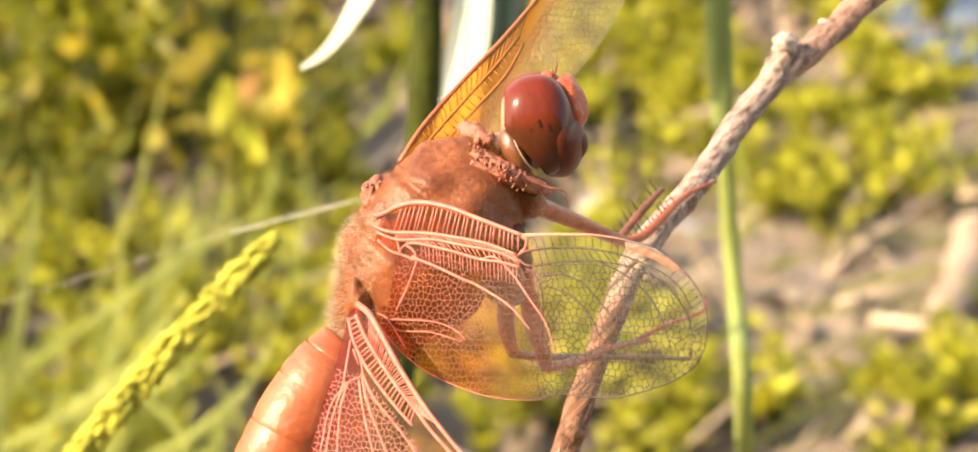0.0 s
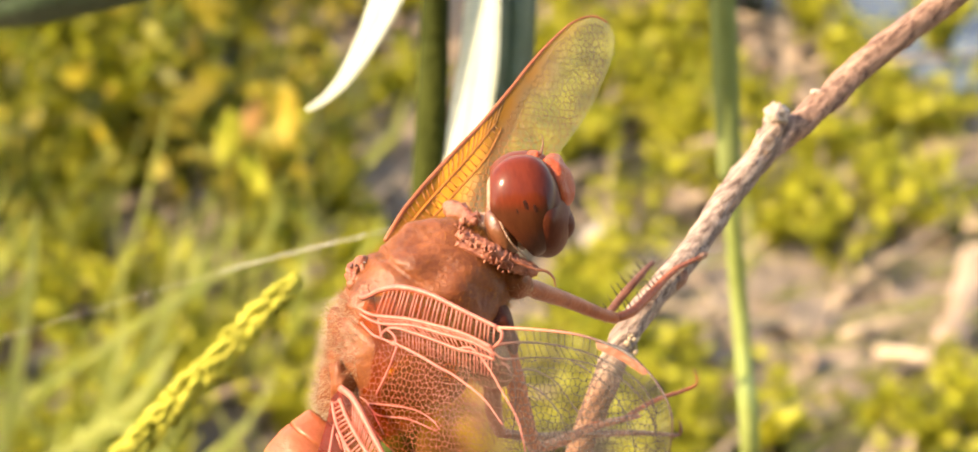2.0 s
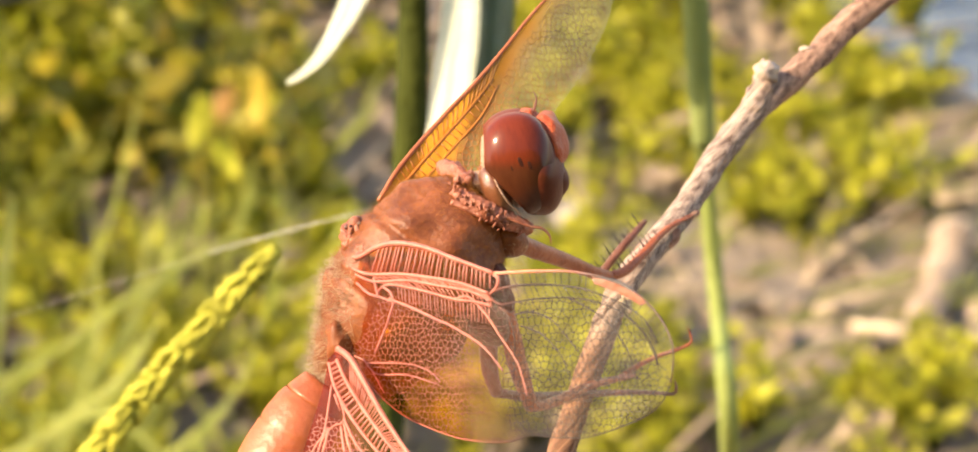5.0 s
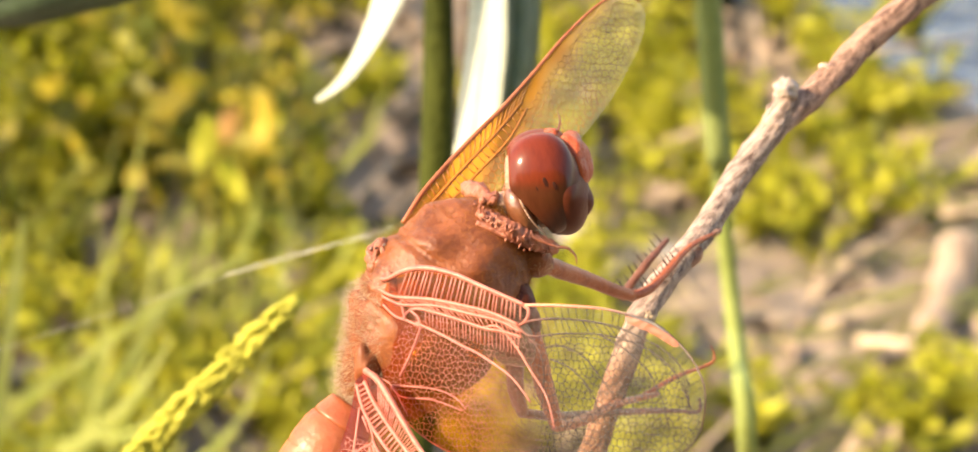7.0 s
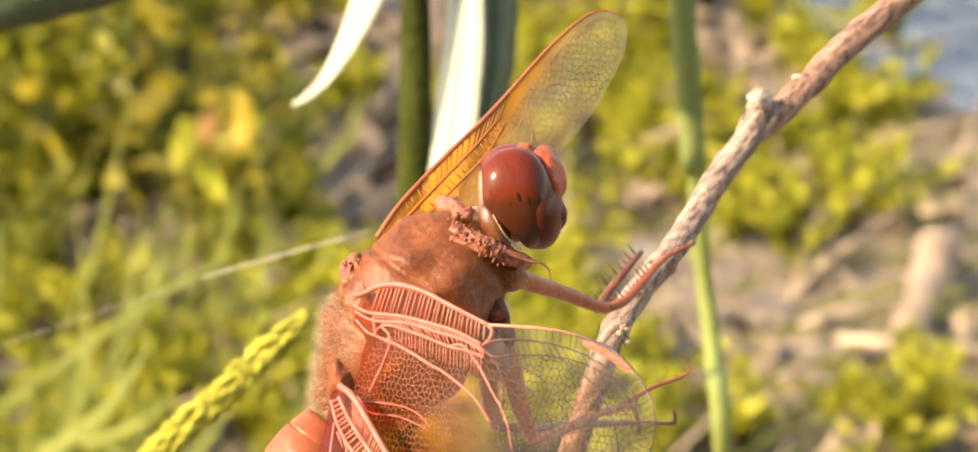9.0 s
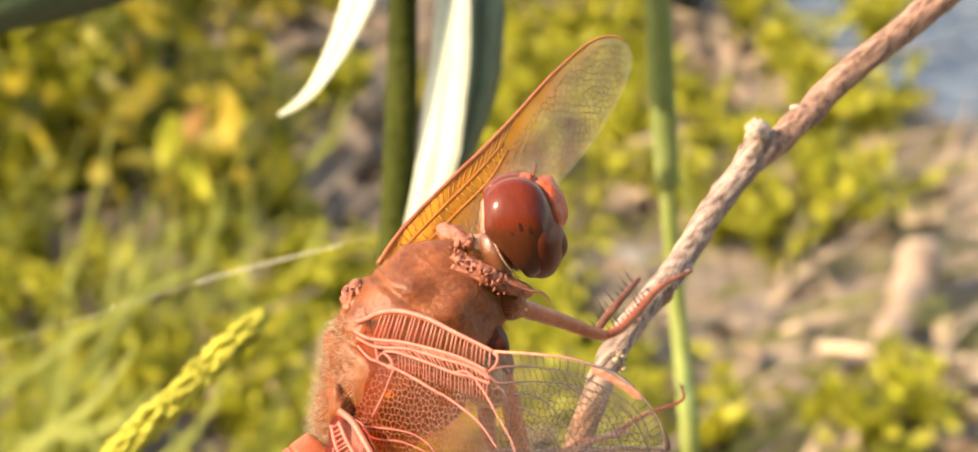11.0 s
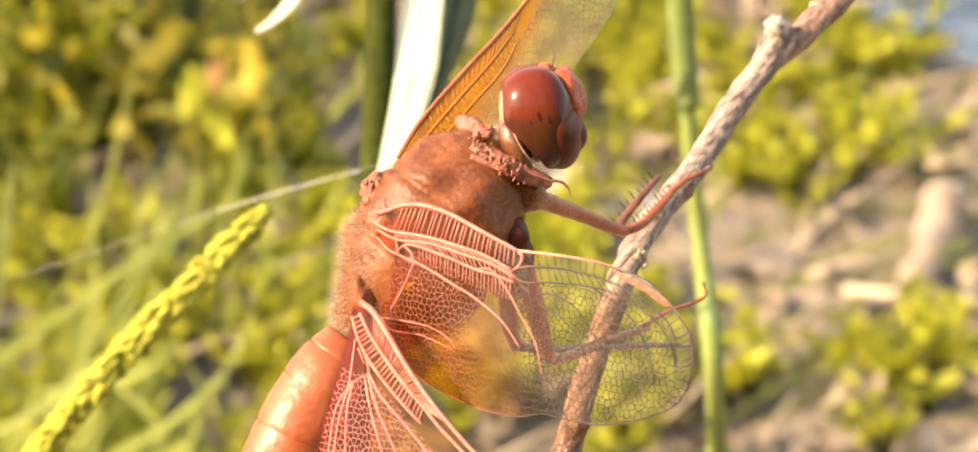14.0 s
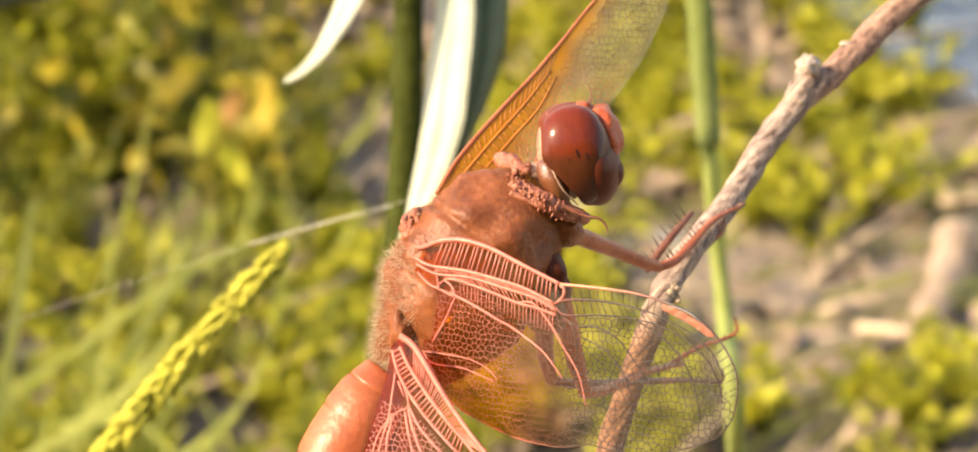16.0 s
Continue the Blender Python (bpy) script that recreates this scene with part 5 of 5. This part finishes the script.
def spike_shape(path, r, count, seed):
    rnd = random.Random(seed)
    line = spline(path, 200)
    stem = tube(path, [r * 0.5] * 4, 8, 60)
    grains = []
    for k in range(count):
        t = (k + rnd.random()) / count
        q = line[int(t * 198)]
        way = (line[min(int(t * 198) + 1, 199)] - q).normalized()
        u = way.orthogonal().normalized()
        a = rnd.uniform(0, 6.28)
        out = u * math.cos(a) + way.cross(u) * math.sin(a)
        fat = r * (1.0 if t > 0.06 else 0.5 + 8 * t) * rnd.uniform(0.75, 1.15)
        turn = (way + out * 0.5).to_track_quat("Z", "Y").to_matrix()
        grains.append(ball(q + out * fat * 0.6, (fat * 0.27, fat * 0.27, fat * 0.6), turn, 6, 4))
    return stem, joined(grains)


a, b = spike_shape([(-0.0216, 0.2203, 0.3716), (-0.0245, 0.2188, 0.3690), (-0.0289, 0.2164, 0.3649), (-0.0347, 0.2134, 0.3596), (-0.0404, 0.2101, 0.3538), (-0.0490, 0.2090, 0.3420)], 0.0017, 820, 5)
spike = thing("seed_spike", joined([a, tube([(-0.0490, 0.2090, 0.3420), (-0.0591, 0.2184, 0.3183), (-0.1406, 0.4630) + (0.0,)], [0.0006, 0.0007, 0.001], 8, 30)]), M_SPIKE, Matrix.Identity(4), "slender yellow-green grass seed spike leaning over", "seed spike", scale=1)
part("seed_head", b, M_SPIKE, spike, scale=1, kind="stuff")

reed = thing("green_stem", tube([(0.0748, 0.5325) + (0.0,), (0.0349, 0.2775, 0.3007), (0.0332, 0.2843, 0.3225), (0.0314, 0.2883, 0.3394), (0.0301, 0.2921, 0.3559), (0.0289, 0.2976, 0.3755), (0.0280, 0.3028, 0.3945)], [0.0018, 0.0018, 0.0017, 0.0016, 0.0015, 0.0013, 0.0008], 10, 60, 0.05, 3, freq=50),
             M_REED, Matrix.Identity(4), "upright pale green grass stem", "grass stem", scale=1)
# sleeve over the upper stem; its darker colour imitates a cast shadow
part("shade_sleeve", tube([(0.0308, 0.2901, 0.3474), (0.0301, 0.2921, 0.3559), (0.0289, 0.2976, 0.3755), (0.0280, 0.3028, 0.3945)], [0.0016, 0.0018, 0.0016, 0.0010], 12, 40, 0.05, 4, freq=50), M_STEM_SHADE, reed, "darker green sleeve, shade on the upper stem painted in", scale=1)
for z, x, y in ((0.3007, 0.0349, 0.2775),):
    part("node", ball((x, y, z), (0.00175, 0.00175, 0.0022), None, 14, 8, 0.1, 3, z), M_REED, reed, scale=1)
THREADS = []
for path, r in (([(-0.0570, 0.2290, 0.3566), (-0.0453, 0.2264, 0.3622), (-0.0295, 0.2244, 0.3687), (-0.0130, 0.2222, 0.3749), (-0.0090, 0.2184, 0.3782)], 0.000015), ([(-0.0271, 0.2266, 0.3684), (-0.0203, 0.2240, 0.3719), (-0.0117, 0.2215, 0.3756)], 0.00004)):
    THREADS.append(thing("silk_thread", tube(path, [r, r], 5, 30), M_SILK, Matrix.Identity(4), "fine stray thread of spider silk", "silk", "silk threads", scale=1))

for k, (root, tip, w) in enumerate([((-0.1671, 0.6479), (-0.0781, 0.4084, 0.3073), 0.008), ((-0.1563, 0.6819), (-0.0905, 0.4431, 0.2675), 0.007), ((-0.1928, 0.7186), (-0.0767, 0.4463, 0.2729), 0.006), ((-0.1549, 0.6479), (-0.0789, 0.4950, 0.2574), 0.006), ((-0.1963, 0.6819), (-0.0871, 0.3960, 0.2859), 0.007),
                                    ((-0.1395, 0.6819), (-0.0762, 0.4785, 0.2288), 0.006), ((-0.1218, 0.6749), (-0.0742, 0.4294, 0.2437), 0.006), ((-0.1727, 0.7420), (-0.0981, 0.5153, 0.1925), 0.006), ((-0.1898, 0.7500), (-0.1086, 0.5513, 0.2548), 0.007), ((0.0966, 0.8377), (0.0686, 0.6872, 0.1903), 0.006), ((-0.0981, 0.6479), (-0.0681, 0.5078, 0.1795), 0.005)]):
    shape = blade((*root, 0.0), (tip[0] + (0.030 if k % 3 else -0.006), tip[1], tip[2] * 0.9), w * 0.42, 0.12, 14, 0.3 * k)
    ob = thing("grass_blade", shape, M_GRASS, Matrix.Identity(4), "long blurred green grass blade", "grass blade", "grass blades", scale=1)
    part("midrib", tube(shape[0][1::3], [w * 0.05, w * 0.035, w * 0.01], 5, 24), M_REED, ob, scale=1)
stick([(0.1889, 0.8330) + (0.016,), (0.1806, 0.8144) + (0.010,), (0.1659, 0.7812) + (0.003,)], 0.009, "upright broken brown stump stick", M_DRY)
stick([(0.0786, 0.7921) + (0.004,), (0.0935, 0.7500) + (0.006,), (0.1002, 0.7263) + (0.004,)], 0.0035, "pale brown stick lying on the mud", M_DRY)
stick([(0.0748, 0.8979) + (0.003,), (0.0860, 0.9304) + (0.006,), (0.0973, 0.9737) + (0.010,)], 0.004, "thin grey-brown stick lying among the weeds", M_DRY)


# ---- movement ----
def motions():
    n = Vector(NECK) * MM
    rest = pose(*n, 6, 0, 0)
    tilt = pose(0.009465, 0.001934, 0.000022, -9.3, -7.0, 12.3)
    tilt = pose(0.00045, -0.0001, 0) @ tilt
    half = pose(n.x + 0.0002, n.y - 0.0003, n.z, -6, -6, 7)
    up = pose(n.x + 0.0003, n.y - 0.0002, n.z, 0, -8, 42) @ pose(0, 0, 0, 22, 0, 0)
    peak = pose(n.x + 0.0004, n.y - 0.0006, n.z, 0, -10, 46) @ pose(0, 0, 0, 40, 0, 0)
    walk(shoot, [
        (0, pose(0.00000, -0.00000, -0.00000, 0.00, -0.00, 0.00)),
        (0.5, pose(0.00039, 0.00029, 0.00050, 0.00, -0.00, 0.00)),
        (1, pose(0.00167, -0.00037, -0.00067, 0.00, -0.00, 0.00)),
        (1.5, pose(0.00209, -0.00002, -0.00005, 0.00, -0.00, 0.00)),
        (2, pose(0.00137, 0.00081, 0.00143, 0.00, -0.00, 0.00)),
        (2.5, pose(0.00081, 0.00067, 0.00116, 0.00, -0.00, 0.00)),
        (3, pose(0.00029, 0.00081, 0.00141, 0.00, -0.00, 0.00)),
        (3.5, pose(0.00123, 0.00065, 0.00114, 0.00, -0.00, 0.00)),
        (5.8, pose(0.00133, 0.00093, 0.00164, 0.00, -0.00, 0.00)),
        (6, pose(0.00243, 0.00111, 0.00198, 0.00, -0.00, 0.00)),
        (6.5, pose(0.00330, 0.00105, 0.00194, 0.00, -0.00, 0.00)),
        (7, pose(0.00277, 0.00091, 0.00167, 0.00, -0.00, 0.00)),
        (7.5, pose(0.00305, 0.00088, 0.00164, 0.00, -0.00, 0.00)),
        (8, pose(0.00492, 0.00124, 0.00232, 0.00, -0.00, 0.00)),
        (8.5, pose(0.00495, 0.00058, 0.00113, 0.00, -0.00, 0.00)),
        (9, pose(0.00288, 0.00113, 0.00209, 0.00, -0.00, 0.00)),
        (9.2, pose(0.00358, 0.00198, 0.00367, 0.00, -0.00, 0.00)),
        (11.3, pose(0.00075, 0.00129, 0.00231, 0.00, -0.00, 0.00)),
        (11.5, pose(-0.00113, 0.00171, 0.00294, 0.00, -0.00, 0.00)),
        (12, pose(-0.00319, 0.00303, 0.00506, 0.00, -0.00, 0.00)),
        (12.5, pose(-0.00500, 0.00343, 0.00539, 0.00, -0.00, 0.00)),
        (13, pose(-0.00403, 0.00315, 0.00497, 0.00, -0.00, 0.00)),
        (13.5, pose(-0.00357, 0.00252, 0.00407, 0.00, -0.00, 0.00)),
        (14, pose(-0.00291, 0.00166, 0.00273, 0.00, -0.00, 0.00)),
        (14.5, pose(-0.00460, 0.00168, 0.00276, 0.00, -0.00, 0.00)),
        (15, pose(-0.00222, 0.00101, 0.00170, 0.00, -0.00, 0.00)),
        (15.5, pose(-0.00316, 0.00111, 0.00186, 0.00, -0.00, 0.00)),
        (16, pose(-0.00296, 0.00086, 0.00143, 0.00, -0.00, 0.00)),
    ])
    # the added leaf moves aside so the upper stem comes into the sun
    shading, moved_off = pose(0, 0, 0), pose(0.0, 0.0075, 0.004)
    walk(shading_leaf, [(0, shading), (9.2, shading), (11.3, pose(0, 0.001, 0.002)), (12.4, moved_off), (16, moved_off)])
    walk(spike, [
        (0, pose(0.00000, -0.00000, -0.00000, 0.00, -0.00, 0.00)),
        (0.5, pose(0.00069, 0.00034, 0.00059, 0.00, -0.00, 0.00)),
        (1, pose(0.00219, -0.00004, -0.00010, 0.00, -0.00, 0.00)),
        (1.5, pose(-0.00547, -0.00009, -0.00012, -0.01, 0.87, -0.49)),
        (2, pose(-0.00460, 0.00079, 0.00142, -0.01, 0.87, -0.49)),
        (2.5, pose(-0.00128, 0.00103, 0.00177, 0.00, -0.00, 0.00)),
        (3, pose(0.00190, 0.00098, 0.00172, 0.00, -0.00, 0.00)),
        (3.5, pose(0.00990, 0.00151, 0.00274, -0.01, -0.87, 0.50)),
        (5.8, pose(-0.01345, 0.00030, 0.00028, 0.00, 1.73, -1.00)),
        (6, pose(-0.01965, 0.00014, -0.00018, -0.00, 2.60, -1.49)),
        (6.5, pose(-0.02014, -0.00036, -0.00117, 0.01, 2.61, -1.48)),
        (7, pose(-0.02767, -0.00050, -0.00141, -0.02, 3.48, -1.97)),
        (7.5, pose(-0.03441, -0.00094, -0.00252, -0.03, 4.36, -2.45)),
        (8, pose(-0.03217, -0.00114, -0.00282, -0.03, 4.35, -2.46)),
        (8.5, pose(-0.03280, -0.00176, -0.00381, -0.04, 4.35, -2.47)),
        (9, pose(-0.03933, -0.00023, -0.00174, -0.03, 5.22, -2.96)),
        (9.2, pose(-0.03904, 0.00018, -0.00121, -0.02, 5.23, -2.94)),
        (11.3, pose(-0.01545, 0.00014, -0.00054, 0.04, 1.74, -0.99)),
        (11.5, pose(-0.01018, 0.00078, 0.00084, 0.02, 0.87, -0.49)),
        (12, pose(-0.01206, 0.00268, 0.00396, 0.02, 0.87, -0.50)),
        (12.5, pose(-0.01052, 0.00277, 0.00399, 0.03, 0.86, -0.52)),
        (13, pose(-0.01926, 0.00309, 0.00412, 0.04, 1.71, -1.04)),
        (13.5, pose(-0.02327, 0.00243, 0.00320, 0.02, 2.57, -1.54)),
        (14, pose(-0.02231, 0.00109, 0.00122, 0.01, 2.58, -1.52)),
        (14.5, pose(-0.01533, 0.00194, 0.00295, 0.01, 1.73, -1.01)),
        (15, pose(-0.00667, 0.00091, 0.00142, 0.01, 0.87, -0.50)),
        (15.5, pose(0.00032, 0.00150, 0.00262, 0.00, -0.00, 0.00)),
        (16, pose(-0.00063, 0.00099, 0.00172, 0.00, -0.00, 0.00)),
    ])
    for thread in THREADS:
        walk(thread, [(t, pose(0, 0.0005 * up_by, 0.00087 * up_by)) for t, up_by in ((0, 0), (2, 2.2), (3.5, 1.5), (6.5, 1.2), (7.5, 1.4), (9.2, 2.0), (11.5, 3.5), (12.5, 5.4), (13.2, 3.5), (14, 1.8), (16, 1.8))])
    walk(reed, [
        (0, pose(0.00000, -0.00000, -0.00000, 0.00, -0.00, 0.00)),
        (0.5, pose(0.00012, -0.00000, -0.00000, 0.00, -0.00, 0.00)),
        (1, pose(0.00088, 0.00000, -0.00001, 0.00, -0.00, 0.00)),
        (2, pose(0.00126, 0.00000, -0.00000, 0.00, -0.00, 0.00)),
        (2.5, pose(-0.00041, 0.00000, 0.00000, 0.00, -0.00, 0.00)),
        (3.5, pose(0.00008, -0.00000, -0.00000, 0.00, -0.00, 0.00)),
        (6, pose(0.00039, -0.00001, -0.00000, 0.00, -0.00, 0.00)),
        (6.5, pose(0.00123, -0.00003, -0.00003, 0.00, -0.00, 0.00)),
        (7, pose(0.00055, -0.00001, -0.00001, 0.00, -0.00, 0.00)),
        (7.5, pose(0.00122, -0.00003, -0.00002, 0.00, -0.00, 0.00)),
        (8.5, pose(0.00219, -0.00006, -0.00006, 0.00, -0.00, 0.00)),
        (9, pose(0.00034, -0.00001, -0.00001, 0.00, -0.00, 0.00)),
        (11.5, pose(-0.00328, 0.00009, -0.00002, 0.00, -0.00, 0.00)),
        (12, pose(-0.00488, 0.00014, -0.00003, 0.00, -0.00, 0.00)),
        (12.5, pose(-0.00447, 0.00012, -0.00005, 0.00, -0.00, 0.00)),
        (13, pose(-0.00450, 0.00013, -0.00001, 0.00, -0.00, 0.00)),
        (13.5, pose(-0.00342, 0.00010, 0.00004, 0.00, -0.00, 0.00)),
        (14, pose(-0.00213, 0.00005, 0.00003, 0.00, -0.00, 0.00)),
        (14.5, pose(-0.00211, 0.00005, 0.00003, 0.00, -0.00, 0.00)),
        (15, pose(-0.00181, 0.00004, 0.00003, 0.00, -0.00, 0.00)),
        (15.5, pose(-0.00254, 0.00005, 0.00004, 0.00, -0.00, 0.00)),
        (16, pose(-0.00230, 0.00005, 0.00003, 0.00, -0.00, 0.00)),
    ])
    walk(forewing, [
        (0, pose(-0.000000, 0.000000, 0.000000, 0.00, 0.00, -0.00)),
        (0.5, pose(0.000294, -0.000004, -0.000039, -0.19, -3.39, -1.41)),
        (1, pose(0.000434, -0.000041, -0.000070, -0.69, -5.26, -1.60)),
        (1.5, pose(0.000460, -0.000036, -0.000068, -0.64, -5.34, -2.13)),
        (2, pose(0.000395, 0.000087, 0.000006, 1.09, -4.41, -2.15)),
        (2.5, pose(0.000517, -0.000057, -0.000082, -0.88, -6.37, -1.68)),
        (3, pose(0.000347, -0.000082, -0.000086, -1.21, -4.61, -0.50)),
        (3.5, pose(0.000439, -0.000133, -0.000119, -1.94, -5.67, -0.90)),
        (5.8, pose(0.000282, -0.000175, -0.000130, -2.47, -3.96, 0.08)),
        (6, pose(0.000339, -0.000023, -0.000053, -0.55, -3.46, -2.41)),
        (6.5, pose(0.000659, -0.000244, -0.000180, -3.44, -8.63, -0.91)),
        (7, pose(0.000358, 0.000037, -0.000021, 0.29, -3.51, -2.79)),
        (7.5, pose(0.000532, -0.000005, -0.000053, -0.19, -6.01, -2.75)),
        (8, pose(0.000416, -0.000067, -0.000083, -1.15, -4.33, -2.81)),
        (8.5, pose(0.000613, -0.000000, -0.000052, -0.12, -6.42, -4.05)),
        (9, pose(0.000770, -0.000021, -0.000062, -0.27, -8.11, -5.02)),
        (9.2, pose(0.000494, -0.000092, -0.000100, -1.44, -5.64, -2.41)),
        (11.3, pose(0.000591, 0.000008, -0.000047, -0.02, -6.11, -4.06)),
        (11.5, pose(0.000753, 0.000004, -0.000049, 0.07, -8.15, -4.49)),
        (12, pose(0.000757, -0.000029, -0.000067, -0.42, -7.58, -5.63)),
        (12.5, pose(0.000477, 0.000157, 0.000044, 1.86, -3.55, -5.49)),
        (13, pose(0.000503, 0.000313, 0.000143, 4.20, -3.81, -5.50)),
        (13.5, pose(0.000312, 0.000469, 0.000265, 6.25, -0.60, -5.72)),
        (14, pose(0.000458, 0.000301, 0.000137, 3.93, -2.94, -5.81)),
        (14.5, pose(0.000058, 0.000498, 0.000319, 6.51, 2.69, -4.83)),
        (15, pose(0.000234, 0.000391, 0.000217, 5.12, -0.22, -4.74)),
        (15.5, pose(0.000274, 0.000249, 0.000117, 3.23, -1.78, -3.49)),
        (16, pose(0.000314, 0.000330, 0.000167, 4.29, -1.48, -4.74)),
    ])
    walk(farwing, [
        (0, pose(-0.000011, -0.000016, -0.000020, 0.26, -0.25, 0.05)),
        (1.5, pose(0.000294, 0.000284, 0.000372, -5.02, 5.35, -0.38)),
        (2, pose(0.000319, 0.000283, 0.000387, -5.15, 5.66, -0.17)),
        (2.5, pose(0.000328, 0.000251, 0.000375, -4.83, 5.61, 0.26)),
        (9, pose(-0.000111, 0.000282, 0.000095, -2.42, 0.23, -3.73)),
        (11.5, pose(-0.000170, 0.000167, -0.000023, -0.69, -1.18, -3.10)),
        (12, pose(-0.000087, 0.000043, -0.000038, 0.11, -0.85, -1.18)),
        (12.5, pose(-0.000001, 0.000102, 0.000068, -1.17, 0.64, -1.00)),
        (16, pose(-0.000001, 0.000102, 0.000068, -1.17, 0.64, -1.00)),
    ])
    walk(head, [(0, rest), (6.1, rest), (6.2, peak), (6.3, up), (6.5, up), (6.6, tilt), (6.7, rest), (11.4, rest), (11.5, half), (11.6, tilt), (11.7, rest), (12.8, rest), (12.9, half), (13, tilt), (13.1, rest), (13.3, rest),
                (13.4, half), (13.5, tilt), (13.6, rest), (14.2, rest), (14.3, half), (14.4, tilt), (14.5, rest), (16, rest)])
    k = Vector(KNEE) * MM
    down, raised = pose(k.x, k.y, k.z, 0, 0, SHIN_DOWN), pose(k.x, k.y, k.z, 0, 0, SHIN_UP)
    walk(shin, [(0, down)] + [(w + d, q) for w in (11.5, 12.9, 13.4, 14.3) for d, q in ((-0.1, down), (0, raised), (0.1, down))] + [(16, down)])


motions()
